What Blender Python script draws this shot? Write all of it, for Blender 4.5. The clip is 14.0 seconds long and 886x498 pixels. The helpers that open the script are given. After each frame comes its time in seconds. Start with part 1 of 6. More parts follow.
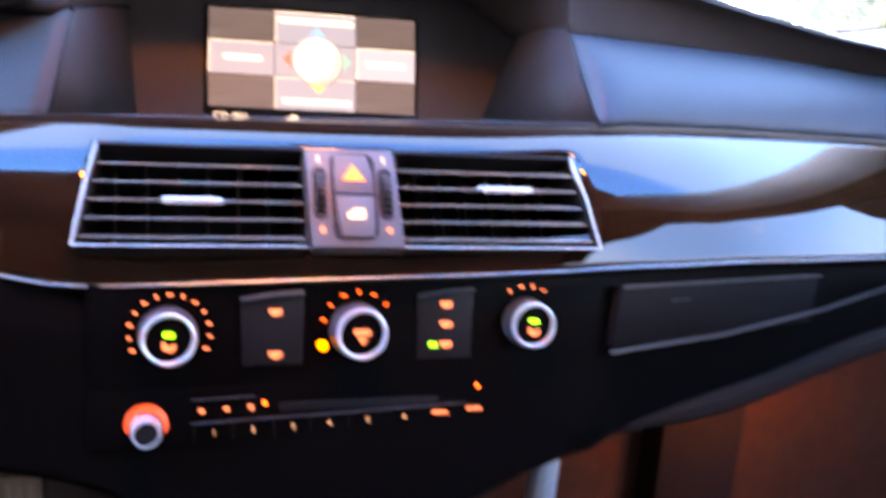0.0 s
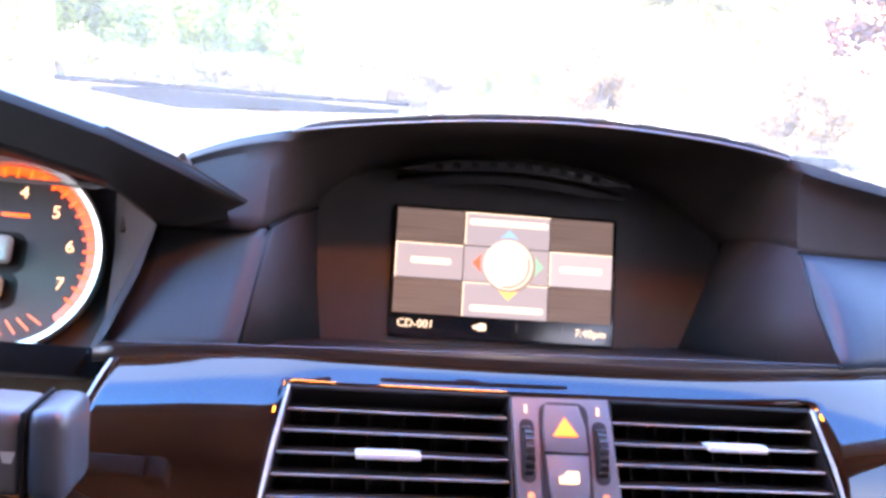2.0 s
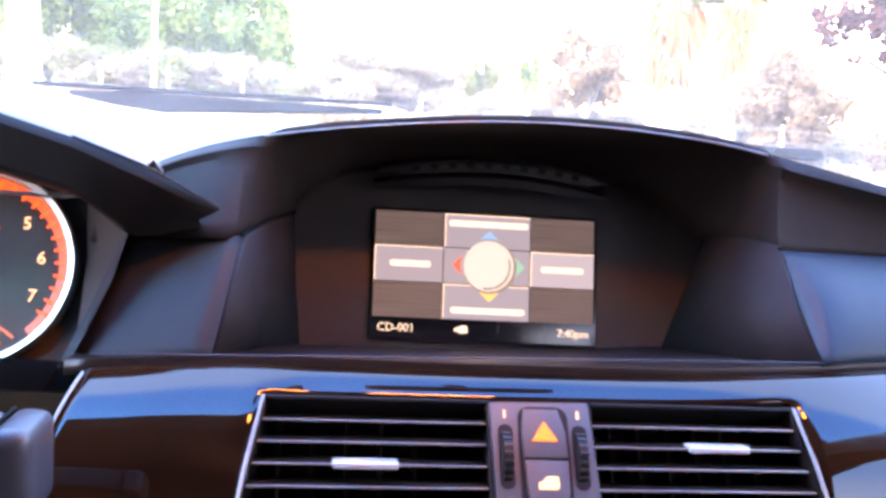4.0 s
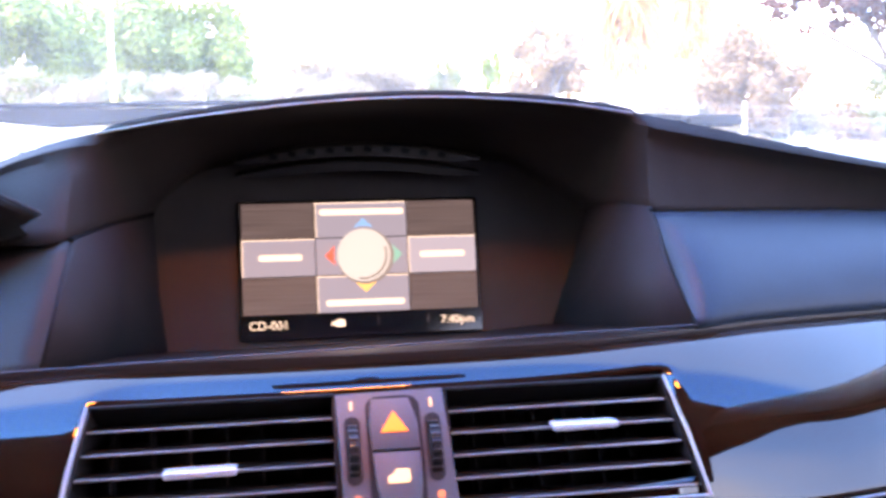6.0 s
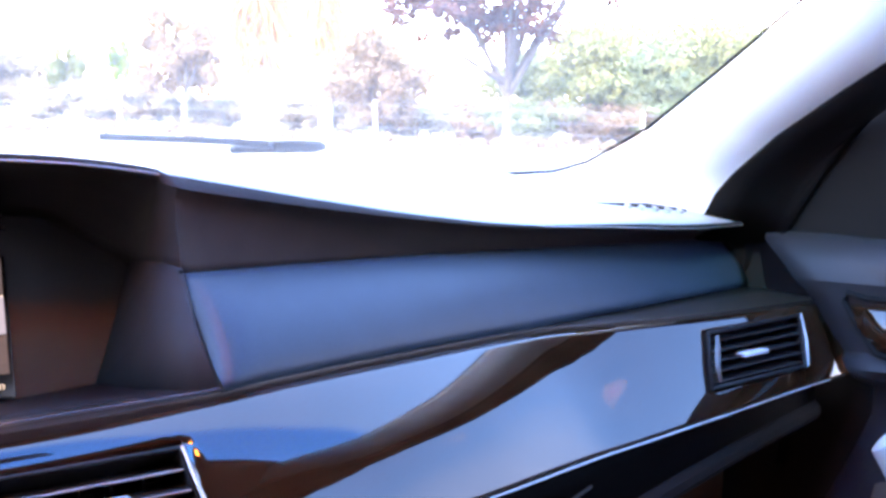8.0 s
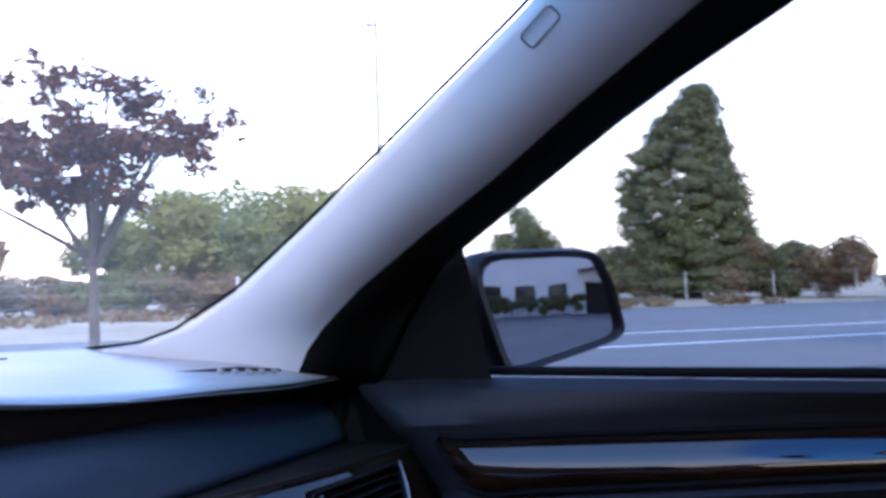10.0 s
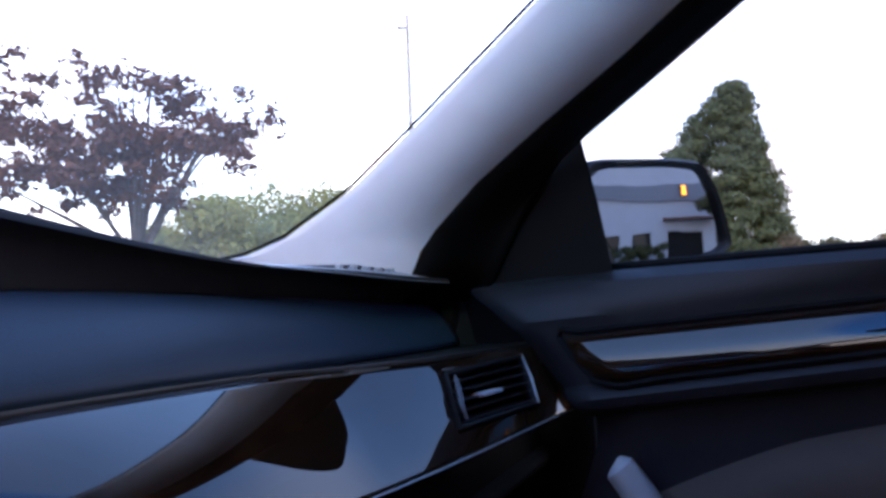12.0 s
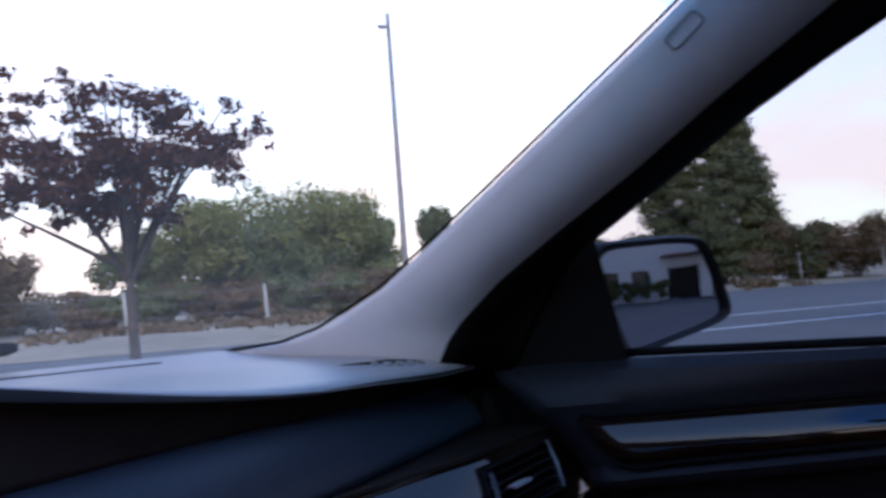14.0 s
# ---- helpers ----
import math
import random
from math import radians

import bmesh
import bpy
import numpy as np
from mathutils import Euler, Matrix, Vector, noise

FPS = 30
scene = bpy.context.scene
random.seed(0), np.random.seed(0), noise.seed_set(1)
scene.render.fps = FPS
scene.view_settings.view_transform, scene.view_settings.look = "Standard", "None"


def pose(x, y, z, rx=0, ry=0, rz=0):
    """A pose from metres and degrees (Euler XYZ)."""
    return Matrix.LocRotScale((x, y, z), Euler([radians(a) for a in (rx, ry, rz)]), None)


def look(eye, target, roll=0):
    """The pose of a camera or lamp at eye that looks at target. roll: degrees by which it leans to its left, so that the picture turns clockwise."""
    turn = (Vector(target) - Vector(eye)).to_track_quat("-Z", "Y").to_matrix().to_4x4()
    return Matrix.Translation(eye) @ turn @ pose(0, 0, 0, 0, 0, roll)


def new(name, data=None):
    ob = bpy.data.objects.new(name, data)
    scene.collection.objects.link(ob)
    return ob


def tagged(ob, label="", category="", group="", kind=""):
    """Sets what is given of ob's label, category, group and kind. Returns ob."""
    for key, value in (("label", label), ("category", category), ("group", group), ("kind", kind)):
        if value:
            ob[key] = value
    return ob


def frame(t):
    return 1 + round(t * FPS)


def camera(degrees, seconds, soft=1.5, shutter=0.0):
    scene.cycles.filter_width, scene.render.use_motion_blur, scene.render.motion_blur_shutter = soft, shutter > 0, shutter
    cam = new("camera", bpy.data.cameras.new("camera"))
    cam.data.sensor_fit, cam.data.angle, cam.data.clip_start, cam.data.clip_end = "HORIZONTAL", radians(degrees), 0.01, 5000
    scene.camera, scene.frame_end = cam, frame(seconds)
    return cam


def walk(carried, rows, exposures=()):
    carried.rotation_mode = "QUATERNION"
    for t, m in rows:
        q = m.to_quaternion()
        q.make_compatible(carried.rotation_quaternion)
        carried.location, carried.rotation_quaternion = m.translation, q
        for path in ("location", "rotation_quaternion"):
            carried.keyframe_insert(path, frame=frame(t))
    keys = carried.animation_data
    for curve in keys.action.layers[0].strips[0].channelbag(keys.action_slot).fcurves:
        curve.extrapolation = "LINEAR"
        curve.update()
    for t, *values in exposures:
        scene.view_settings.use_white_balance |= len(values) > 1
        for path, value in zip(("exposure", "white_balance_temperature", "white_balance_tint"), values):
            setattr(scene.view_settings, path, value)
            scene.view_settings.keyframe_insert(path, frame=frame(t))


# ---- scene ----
cam = camera(50.6, 14.0, soft=3.2, shutter=0.6)
PATH = [
    (0, (-0.0361, -0.6538, 0.9408), (0.3809, 1.2354, 0.4335), 4.56),
    (0.5, (-0.0571, -0.6250, 0.9583), (0.2442, 1.3088, 0.5466), 4.72),
    (1, (-0.0646, -0.6078, 0.9802), (0.1354, 1.3466, 0.6053), 4.61),
    (1.5, (-0.0687, -0.5940, 0.9861), (0.0804, 1.3752, 0.6695), 4.67),
    (2, (-0.0725, -0.5841, 0.9913), (0.0661, 1.3882, 0.6901), 5.19),
    (4.5, (-0.0556, -0.5783, 0.9974), (0.1082, 1.3901, 0.6834), 3.33),
    (5, (-0.0327, -0.5895, 1.0015), (0.1413, 1.3773, 0.6826), 2.27),
    (5.5, (-0.0154, -0.5797, 0.9973), (0.1592, 1.3871, 0.6791), 1.01),
    (6, (0.0004, -0.5589, 0.9841), (0.2021, 1.4075, 0.6798), -0.33),
    (6.5, (0.0235, -0.5573, 0.9757), (0.3544, 1.3945, 0.6916), -1.75),
    (7, (0.0472, -0.5587, 0.9734), (0.5935, 1.3431, 0.6822), -2.35),
    (7.5, (0.0554, -0.5642, 0.9763), (0.9228, 1.2129, 0.6769), -1.39),
    (8, (0.0550, -0.5745, 1.0192), (0.9748, 1.1741, 0.7087), 1.15),
    (8.5, (0.1052, -0.5744, 1.0218), (1.1543, 1.1264, 0.9412), -2.16),
    (9, (0.1133, -0.5690, 1.0300), (1.4065, 0.9567, 1.0220), -1.64),
    (11.5, (0.0052, -0.5405, 0.9469), (1.6967, 0.5266, 0.9788), -3.90),
    (12, (0.0377, -0.4957, 0.9260), (1.5678, 0.7921, 0.9706), -2.51),
    (12.5, (-0.0295, -0.5648, 0.9870), (1.5472, 0.6656, 1.0128), -4.47),
    (13, (-0.0253, -0.5753, 1.0015), (1.5868, 0.6084, 1.0404), -5.44),
    (13.5, (-0.0149, -0.5509, 1.0222), (1.5868, 0.6468, 1.0590), -5.30),
    (14, (-0.0323, -0.5178, 1.0169), (1.5138, 0.7507, 1.0494), -4.57),
]
walk(cam, [(t, look(eye, target, roll)) for t, eye, target, roll in PATH],
     exposures=[(0.0, 3.0, 14000, 28), (1.5, 2.90, 13600, 30), (2.2, 2.88, 13400, 30), (4.5, 2.36, 12800, 33), (6.5, 2.50, 11800, 31), (7.0, 2.62, 11400, 30), (8.0, 2.46, 10900, 30), (9.0, 1.03, 9900, 27), (11.5, 0.08, 10300, 27), (12.5, 0.15, 10500, 28), (13.5, -0.54, 10600, 27), (14.0, -1.04, 10600, 28)])

# ---------------------------------------------------------------- light
world = bpy.data.worlds.new("sky")
scene.world = world
world.use_nodes = True
wn, wl = world.node_tree.nodes, world.node_tree.links
wn.clear()
w_out = wn.new("ShaderNodeOutputWorld")
w_bg = wn.new("ShaderNodeBackground")
w_sky = wn.new("ShaderNodeTexSky")
w_sky.sky_type = "NISHITA"
w_sky.sun_disc = False
w_sky.sun_elevation = radians(42)
w_sky.sun_rotation = radians(-138)
w_sky.air_density = 1.2
w_sky.dust_density = 0.3
w_sky.ozone_density = 5.0
w_co = wn.new("ShaderNodeTexCoord")
w_map = wn.new("ShaderNodeMapping")
w_map.inputs["Scale"].default_value = (1.2, 1.2, 5.0)
w_noise = wn.new("ShaderNodeTexNoise")
w_noise.inputs["Scale"].default_value = 2.2
w_noise.inputs["Detail"].default_value = 6
w_ramp = wn.new("ShaderNodeValToRGB")
w_ramp.color_ramp.elements[0].position = 0.36
w_ramp.color_ramp.elements[0].color = (0.62, 0.62, 0.62, 1)
w_ramp.color_ramp.elements[1].position = 0.52
w_ramp.color_ramp.elements[1].color = (0.95, 0.95, 0.95, 1)
w_mix = wn.new("ShaderNodeMix")
w_mix.data_type = "RGBA"
w_mix.inputs["B"].default_value = (9.6, 11.0, 14.8, 1)
wl.new(w_co.outputs["Generated"], w_map.inputs["Vector"])
wl.new(w_map.outputs["Vector"], w_noise.inputs["Vector"])
wl.new(w_noise.outputs["Fac"], w_ramp.inputs["Fac"])
w_sep = wn.new("ShaderNodeSeparateXYZ")
w_el = wn.new("ShaderNodeValToRGB")
w_el.color_ramp.elements[0].position, w_el.color_ramp.elements[1].position = 0.14, 0.46
w_el.color_ramp.elements[0].color = (1, 1, 1, 1)
w_el.color_ramp.elements[1].color = (0.020, 0.020, 0.020, 1)
w_mul = wn.new("ShaderNodeMath")
w_mul.operation = "MULTIPLY"
wl.new(w_co.outputs["Generated"], w_sep.inputs["Vector"])
wl.new(w_sep.outputs["Z"], w_el.inputs["Fac"])
wl.new(w_el.outputs["Color"], w_mul.inputs[0])
wl.new(w_ramp.outputs["Color"], w_mul.inputs[1])
wl.new(w_mul.outputs[0], w_mix.inputs["Factor"])
w_scale = wn.new("ShaderNodeVectorMath")
w_scale.operation = "MULTIPLY"
w_scale.inputs[1].default_value = (1.35, 2.95, 4.5)
wl.new(w_sky.outputs["Color"], w_scale.inputs[0])
wl.new(w_scale.outputs["Vector"], w_mix.inputs["A"])
wl.new(w_mix.outputs["Result"], w_bg.inputs["Color"])
w_bg.inputs["Strength"].default_value = 0.30
wl.new(w_bg.outputs["Background"], w_out.inputs["Surface"])

sun = new("sun", bpy.data.lights.new("sun", "SUN"))
sun.data.energy, sun.data.angle, sun.data.color = 1.8, radians(18), (1.0, 0.86, 0.68)
sun.matrix_world = look((0, 0, 0), (0.497, 0.552, -0.669))


# ---------------------------------------------------------------- materials
def mat(name, color, rough=0.5, metal=0.0, vary=0.15, scale=40.0, bump=0.0, bump_scale=600.0,
        coat=0.0, coat_rough=0.03, stretch=(1, 1, 1), spec=0.5, tint=None, stain=0.0):
    m = bpy.data.materials.new(name)
    m.use_nodes = True
    n, l = m.node_tree.nodes, m.node_tree.links
    b = n["Principled BSDF"]
    b.inputs["Roughness"].default_value = rough
    b.inputs["Metallic"].default_value = metal
    b.inputs["Specular IOR Level"].default_value = spec
    b.inputs["Coat Weight"].default_value = coat
    b.inputs["Coat Roughness"].default_value = coat_rough
    b.inputs["Coat IOR"].default_value = 1.56
    co = n.new("ShaderNodeTexCoord")
    mp = n.new("ShaderNodeMapping")
    mp.inputs["Scale"].default_value = stretch
    l.new(co.outputs["Object"], mp.inputs["Vector"])
    no = n.new("ShaderNodeTexNoise")
    no.inputs["Scale"].default_value = scale
    no.inputs["Detail"].default_value = 5
    l.new(mp.outputs["Vector"], no.inputs["Vector"])
    big = n.new("ShaderNodeTexNoise")
    big.inputs["Scale"].default_value = scale * 0.13
    big.inputs["Detail"].default_value = 3
    l.new(mp.outputs["Vector"], big.inputs["Vector"])
    mul = n.new("ShaderNodeMath")
    mul.operation = "MULTIPLY_ADD"
    mul.inputs[1].default_value = 0.5
    l.new(big.outputs["Fac"], mul.inputs[0])
    half = n.new("ShaderNodeMath")
    half.operation = "MULTIPLY"
    half.inputs[1].default_value = 0.5
    l.new(no.outputs["Fac"], half.inputs[0])
    l.new(half.outputs[0], mul.inputs[2])
    ramp = n.new("ShaderNodeValToRGB")
    c = Vector(color)
    c2 = Vector(tint) if tint else c
    ramp.color_ramp.elements[0].position = 0.33
    ramp.color_ramp.elements[1].position = 0.67
    ramp.color_ramp.elements[0].color = (*(c * (1 - vary)), 1)
    ramp.color_ramp.elements[1].color = (*(c2 * (1 + vary)), 1)
    l.new(mul.outputs[0], ramp.inputs["Fac"])
    l.new(ramp.outputs["Color"], b.inputs["Base Color"])
    rr = n.new("ShaderNodeMapRange")
    rr.inputs["To Min"].default_value = max(0.0, rough - 0.06 - stain)
    rr.inputs["To Max"].default_value = min(1.0, rough + 0.06 + stain)
    l.new(mul.outputs[0], rr.inputs["Value"])
    l.new(rr.outputs["Result"], b.inputs["Roughness"])
    if bump:
        bn = n.new("ShaderNodeTexNoise")
        bn.inputs["Scale"].default_value = bump_scale
        bn.inputs["Detail"].default_value = 3
        l.new(mp.outputs["Vector"], bn.inputs["Vector"])
        bp = n.new("ShaderNodeBump")
        bp.inputs["Strength"].default_value = bump
        bp.inputs["Distance"].default_value = 0.4 / bump_scale
        l.new(bn.outputs["Fac"], bp.inputs["Height"])
        l.new(bp.outputs["Normal"], b.inputs["Normal"])
    return m


def glow(name, color, strength, base=(0.02, 0.02, 0.02)):
    m = bpy.data.materials.new(name)
    m.use_nodes = True
    b = m.node_tree.nodes["Principled BSDF"]
    b.inputs["Base Color"].default_value = (*base, 1)
    b.inputs["Roughness"].default_value = 0.4
    b.inputs["Emission Color"].default_value = (*color, 1)
    b.inputs["Emission Strength"].default_value = strength
    return m


BAND_Z, BAND_BEND = 1.268, 0.235  # foot of the shade band at the middle, and how it sinks towards the pillars


def pane(name, tint=(1, 1, 1), gloss=1.0, glare_veil=0.0, band=None):
    """Thin window glass: lets light through straight and mirrors at a slant. band: a second tint that deepens up the glass."""
    m = bpy.data.materials.new(name)
    m.use_nodes = True
    n, l = m.node_tree.nodes, m.node_tree.links
    n.clear()
    out = n.new("ShaderNodeOutputMaterial")
    tr = n.new("ShaderNodeBsdfTransparent")
    tr.inputs["Color"].default_value = (*tint, 1)
    gl = n.new("ShaderNodeBsdfGlossy")
    gl.inputs["Roughness"].default_value = 0.02
    lw = n.new("ShaderNodeLayerWeight")
    lw.inputs["Blend"].default_value = 0.5
    pw = n.new("ShaderNodeMath")
    pw.operation = "POWER"
    pw.inputs[1].default_value = 5.0
    l.new(lw.outputs["Facing"], pw.inputs[0])
    mul = n.new("ShaderNodeMath")
    mul.operation = "MULTIPLY_ADD"
    mul.inputs[1].default_value = 0.9 * gloss
    mul.inputs[2].default_value = 0.05 * gloss
    l.new(pw.outputs[0], mul.inputs[0])
    clear = tr
    if band:
        at = n.new("ShaderNodeTexCoord")
        ax = n.new("ShaderNodeSeparateXYZ")
        l.new(at.outputs["Object"], ax.inputs["Vector"])
        sq = n.new("ShaderNodeMath")
        sq.operation = "MULTIPLY"
        l.new(ax.outputs["X"], sq.inputs[0])
        l.new(ax.outputs["X"], sq.inputs[1])
        up = n.new("ShaderNodeMath")
        up.operation = "MULTIPLY_ADD"
        up.inputs[1].default_value = BAND_BEND
        l.new(sq.outputs[0], up.inputs[0])
        l.new(ax.outputs["Z"], up.inputs[2])
        deep = n.new("ShaderNodeMapRange")
        deep.inputs["From Min"].default_value, deep.inputs["From Max"].default_value = BAND_Z, BAND_Z + 0.018
        l.new(up.outputs[0], deep.inputs["Value"])
        mt = n.new("ShaderNodeMix")
        mt.data_type = "RGBA"
        mt.inputs["A"].default_value, mt.inputs["B"].default_value = (*tint, 1), (*band, 1)
        l.new(deep.outputs["Result"], mt.inputs["Factor"])
        l.new(mt.outputs["Result"], tr.inputs["Color"])
    # Warm pale veil mixed into the glass stands in for lens glare.
    if glare_veil:
        du = n.new("ShaderNodeBsdfTranslucent")
        du.inputs["Color"].default_value = (1.0, 0.94, 0.84, 1)
        co = n.new("ShaderNodeTexCoord")
        no = n.new("ShaderNodeTexNoise")
        no.inputs["Scale"].default_value = 9.0
        no.inputs["Detail"].default_value = 5
        l.new(co.outputs["Object"], no.inputs["Vector"])
        mr = n.new("ShaderNodeMapRange")
        mr.inputs["From Min"].default_value, mr.inputs["From Max"].default_value = 0.3, 0.7
        mr.inputs["To Min"].default_value, mr.inputs["To Max"].default_value = glare_veil * 0.75, glare_veil * 1.25
        l.new(no.outputs["Fac"], mr.inputs["Value"])
        clear = n.new("ShaderNodeMixShader")
        l.new(mr.outputs["Result"], clear.inputs["Fac"])
        l.new(tr.outputs[0], clear.inputs[1])
        l.new(du.outputs[0], clear.inputs[2])
    mx = n.new("ShaderNodeMixShader")
    l.new(mul.outputs[0], mx.inputs["Fac"])
    l.new(clear.outputs[0], mx.inputs[1])
    l.new(gl.outputs[0], mx.inputs[2])
    l.new(mx.outputs[0], out.inputs["Surface"])
    return m


# Black vinyl too, but pale: the bright sky sheen is put into its colour.
M_TOP_LIT = mat("dash_top_lit_vinyl", (0.21, 0.21, 0.215), 0.38, spec=1.0, bump=0.25, bump_scale=900, vary=0.2, scale=60)
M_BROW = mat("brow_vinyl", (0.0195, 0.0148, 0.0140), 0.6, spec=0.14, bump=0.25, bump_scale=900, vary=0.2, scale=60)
# Brow vinyl again, darkened: shade on the hood face is put into the colour.
M_HOOD_SHADED = mat("hood_shaded_vinyl", (0.0075, 0.0065, 0.0062), 0.6, spec=0.12, bump=0.25, bump_scale=900, vary=0.2, scale=60)
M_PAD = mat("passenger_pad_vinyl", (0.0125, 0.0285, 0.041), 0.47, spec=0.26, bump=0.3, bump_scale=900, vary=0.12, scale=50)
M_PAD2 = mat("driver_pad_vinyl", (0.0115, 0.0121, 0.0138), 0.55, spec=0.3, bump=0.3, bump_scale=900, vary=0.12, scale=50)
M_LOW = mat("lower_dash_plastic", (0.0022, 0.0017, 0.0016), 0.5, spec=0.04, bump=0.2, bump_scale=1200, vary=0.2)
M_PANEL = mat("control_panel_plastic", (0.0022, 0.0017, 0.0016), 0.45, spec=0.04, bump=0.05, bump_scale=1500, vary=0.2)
M_DARK = mat("black_plastic", (0.010, 0.0095, 0.0098), 0.5, spec=0.2, vary=0.2)
M_GREY = mat("grey_soft_plastic", (0.061, 0.056, 0.056), 0.5, bump=0.15, bump_scale=1500, vary=0.1)
M_WOOD = mat("dark_walnut", (0.006, 0.0022, 0.0011), 0.4, coat=0.90, coat_rough=0.015, spec=0.0, vary=0.55, scale=38,
             stretch=(0.5, 1.6, 1.6), tint=(0.019, 0.0063, 0.0026))
M_CHROME = mat("chrome", (0.75, 0.75, 0.77), 0.12, 1.0, vary=0.05)
M_SATIN = mat("satin_silver", (0.62, 0.61, 0.60), 0.36, 0.45, vary=0.06)
M_SLAT = mat("vent_slat_plastic", (0.018, 0.016, 0.016), 0.35, vary=0.1)
M_LIP = mat("vent_lip_grey", (0.36, 0.345, 0.33), 0.32, 0.4, vary=0.1)
M_CARPET = mat("brown_carpet", (0.075, 0.029, 0.012), 0.95, vary=0.3, scale=60, bump=0.6, bump_scale=900)
M_CARPET2 = mat("dark_brown_felt", (0.006, 0.003, 0.002), 0.95, vary=0.3, scale=200, bump=0.4)
M_BEIGE = mat("taupe_leather", (0.065, 0.043, 0.034), 0.6, spec=0.12, bump=0.3, bump_scale=500, vary=0.12)
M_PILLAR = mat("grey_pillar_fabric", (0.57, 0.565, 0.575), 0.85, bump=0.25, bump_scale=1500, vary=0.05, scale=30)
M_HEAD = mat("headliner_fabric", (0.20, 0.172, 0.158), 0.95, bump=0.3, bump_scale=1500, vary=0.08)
M_DOOR = mat("door_vinyl", (0.0145, 0.0135, 0.0155), 0.5, spec=0.18, bump=0.3, bump_scale=900, vary=0.15)
M_SEAL = mat("black_rubber", (0.0042, 0.0037, 0.0037), 0.7, spec=0.08, vary=0.2)
M_ORANGE = glow("orange_backlight", (1.0, 0.13, 0.03), 0.55)
M_HAZ = glow("hazard_red_orange", (1.0, 0.17, 0.02), 0.8)
M_WHITE = glow("white_backlight", (1.0, 0.68, 0.55), 0.42)
M_DIM = glow("dim_white_backlight", (1.0, 0.62, 0.5), 0.22)
M_PINK = glow("pale_red_backlight", (1.0, 0.27, 0.16), 0.33)
M_GREEN = glow("green_indicator", (0.10, 1.0, 0.06), 0.7)
M_AMBER = glow("amber_indicator", (1.0, 0.22, 0.01), 1.2)
M_GLASS = pane("windscreen_glass", (0.93, 0.96, 0.96), gloss=0.6, glare_veil=0.030)
M_BAND = pane("blue_shade_band_glass", (0.93, 0.96, 0.96), gloss=0.4, band=(0.0, 0.58, 0.92))
M_SIDE = pane("side_glass", (0.48, 0.535, 0.585), gloss=0.25)
M_MIRROR = mat("mirror_silver", (0.44, 0.455, 0.475), 0.0, 1.0, vary=0.0)
M_MIRROR.node_tree.nodes["Principled BSDF"].inputs["Roughness"].default_value = 0.0
for lk in list(M_MIRROR.node_tree.links):
    if lk.to_socket.name == "Roughness":
        M_MIRROR.node_tree.links.remove(lk)


# ---------------------------------------------------------------- building helpers
def thing(name, m, label, category, group="", kind=""):
    ob = new(name)
    ob.empty_display_size = 0.02
    ob.matrix_world = m
    return tagged(ob, label, category, group, kind)


def mesh_of(bm, name):
    me = bpy.data.meshes.new(name)
    bm.normal_update()
    bm.to_mesh(me)
    bm.free()
    return me


def part(name, bm, material, parent=None, label="", m=None, smooth=True, angle=35):
    """Links a bmesh as one mesh object. Without m its points are in the parent's frame."""
    me = bm if isinstance(bm, bpy.types.Mesh) else mesh_of(bm, name)
    me.materials.append(material)
    if smooth:
        me.shade_smooth()
        me.set_sharp_from_angle(angle=radians(angle))
    ob = new(name, me)
    ob.parent = parent
    if m is not None:
        ob.matrix_basis = m
    if label:
        ob["label"] = label
    return ob


def again(ob, m):
    """A second part on the same mesh."""
    o = new(ob.name.split(".")[0], ob.data)
    o.parent = ob.parent
    o.matrix_basis = m
    return o


def box(sx, sy, sz, c=(0, 0, 0), bevel=0.0, seg=2, taper=None, bm=None):
    own = bm is None
    bm = bm or bmesh.new()
    r = bmesh.ops.create_cube(bm, size=1)
    vs = r["verts"]
    for v in vs:
        v.co = Vector((v.co.x * sx, v.co.y * sy, v.co.z * sz))
        if taper:
            v.co.x *= 1 + (taper - 1) * (0.5 - v.co.y / sy)
        v.co += Vector(c)
    if bevel:
        es = {e for v in vs for e in v.link_edges}
        bmesh.ops.bevel(bm, geom=list(es), offset=bevel, segments=seg, affect="EDGES", profile=0.6)
    return bm


def lathe(profile, seg=48, bm=None, c=(0, 0, 0)):
    """Turns (radius, height) points about local z."""
    bm = bm or bmesh.new()
    rings = []
    for r, h in profile:
        rings.append([bm.verts.new((c[0] + r * math.cos(2 * math.pi * i / seg), c[1] + r * math.sin(2 * math.pi * i / seg), c[2] + h))
                      for i in range(seg)])
    for a, b in zip(rings, rings[1:]):
        for i in range(seg):
            j = (i + 1) % seg
            bm.faces.new((a[i], a[j], b[j], b[i]))
    if profile[-1][0] > 1e-5:
        bm.faces.new(rings[-1])
    bm.faces.new(list(reversed(rings[0])))
    bmesh.ops.remove_doubles(bm, verts=bm.verts, dist=1e-6)
    bmesh.ops.recalc_face_normals(bm, faces=bm.faces)
    return bm


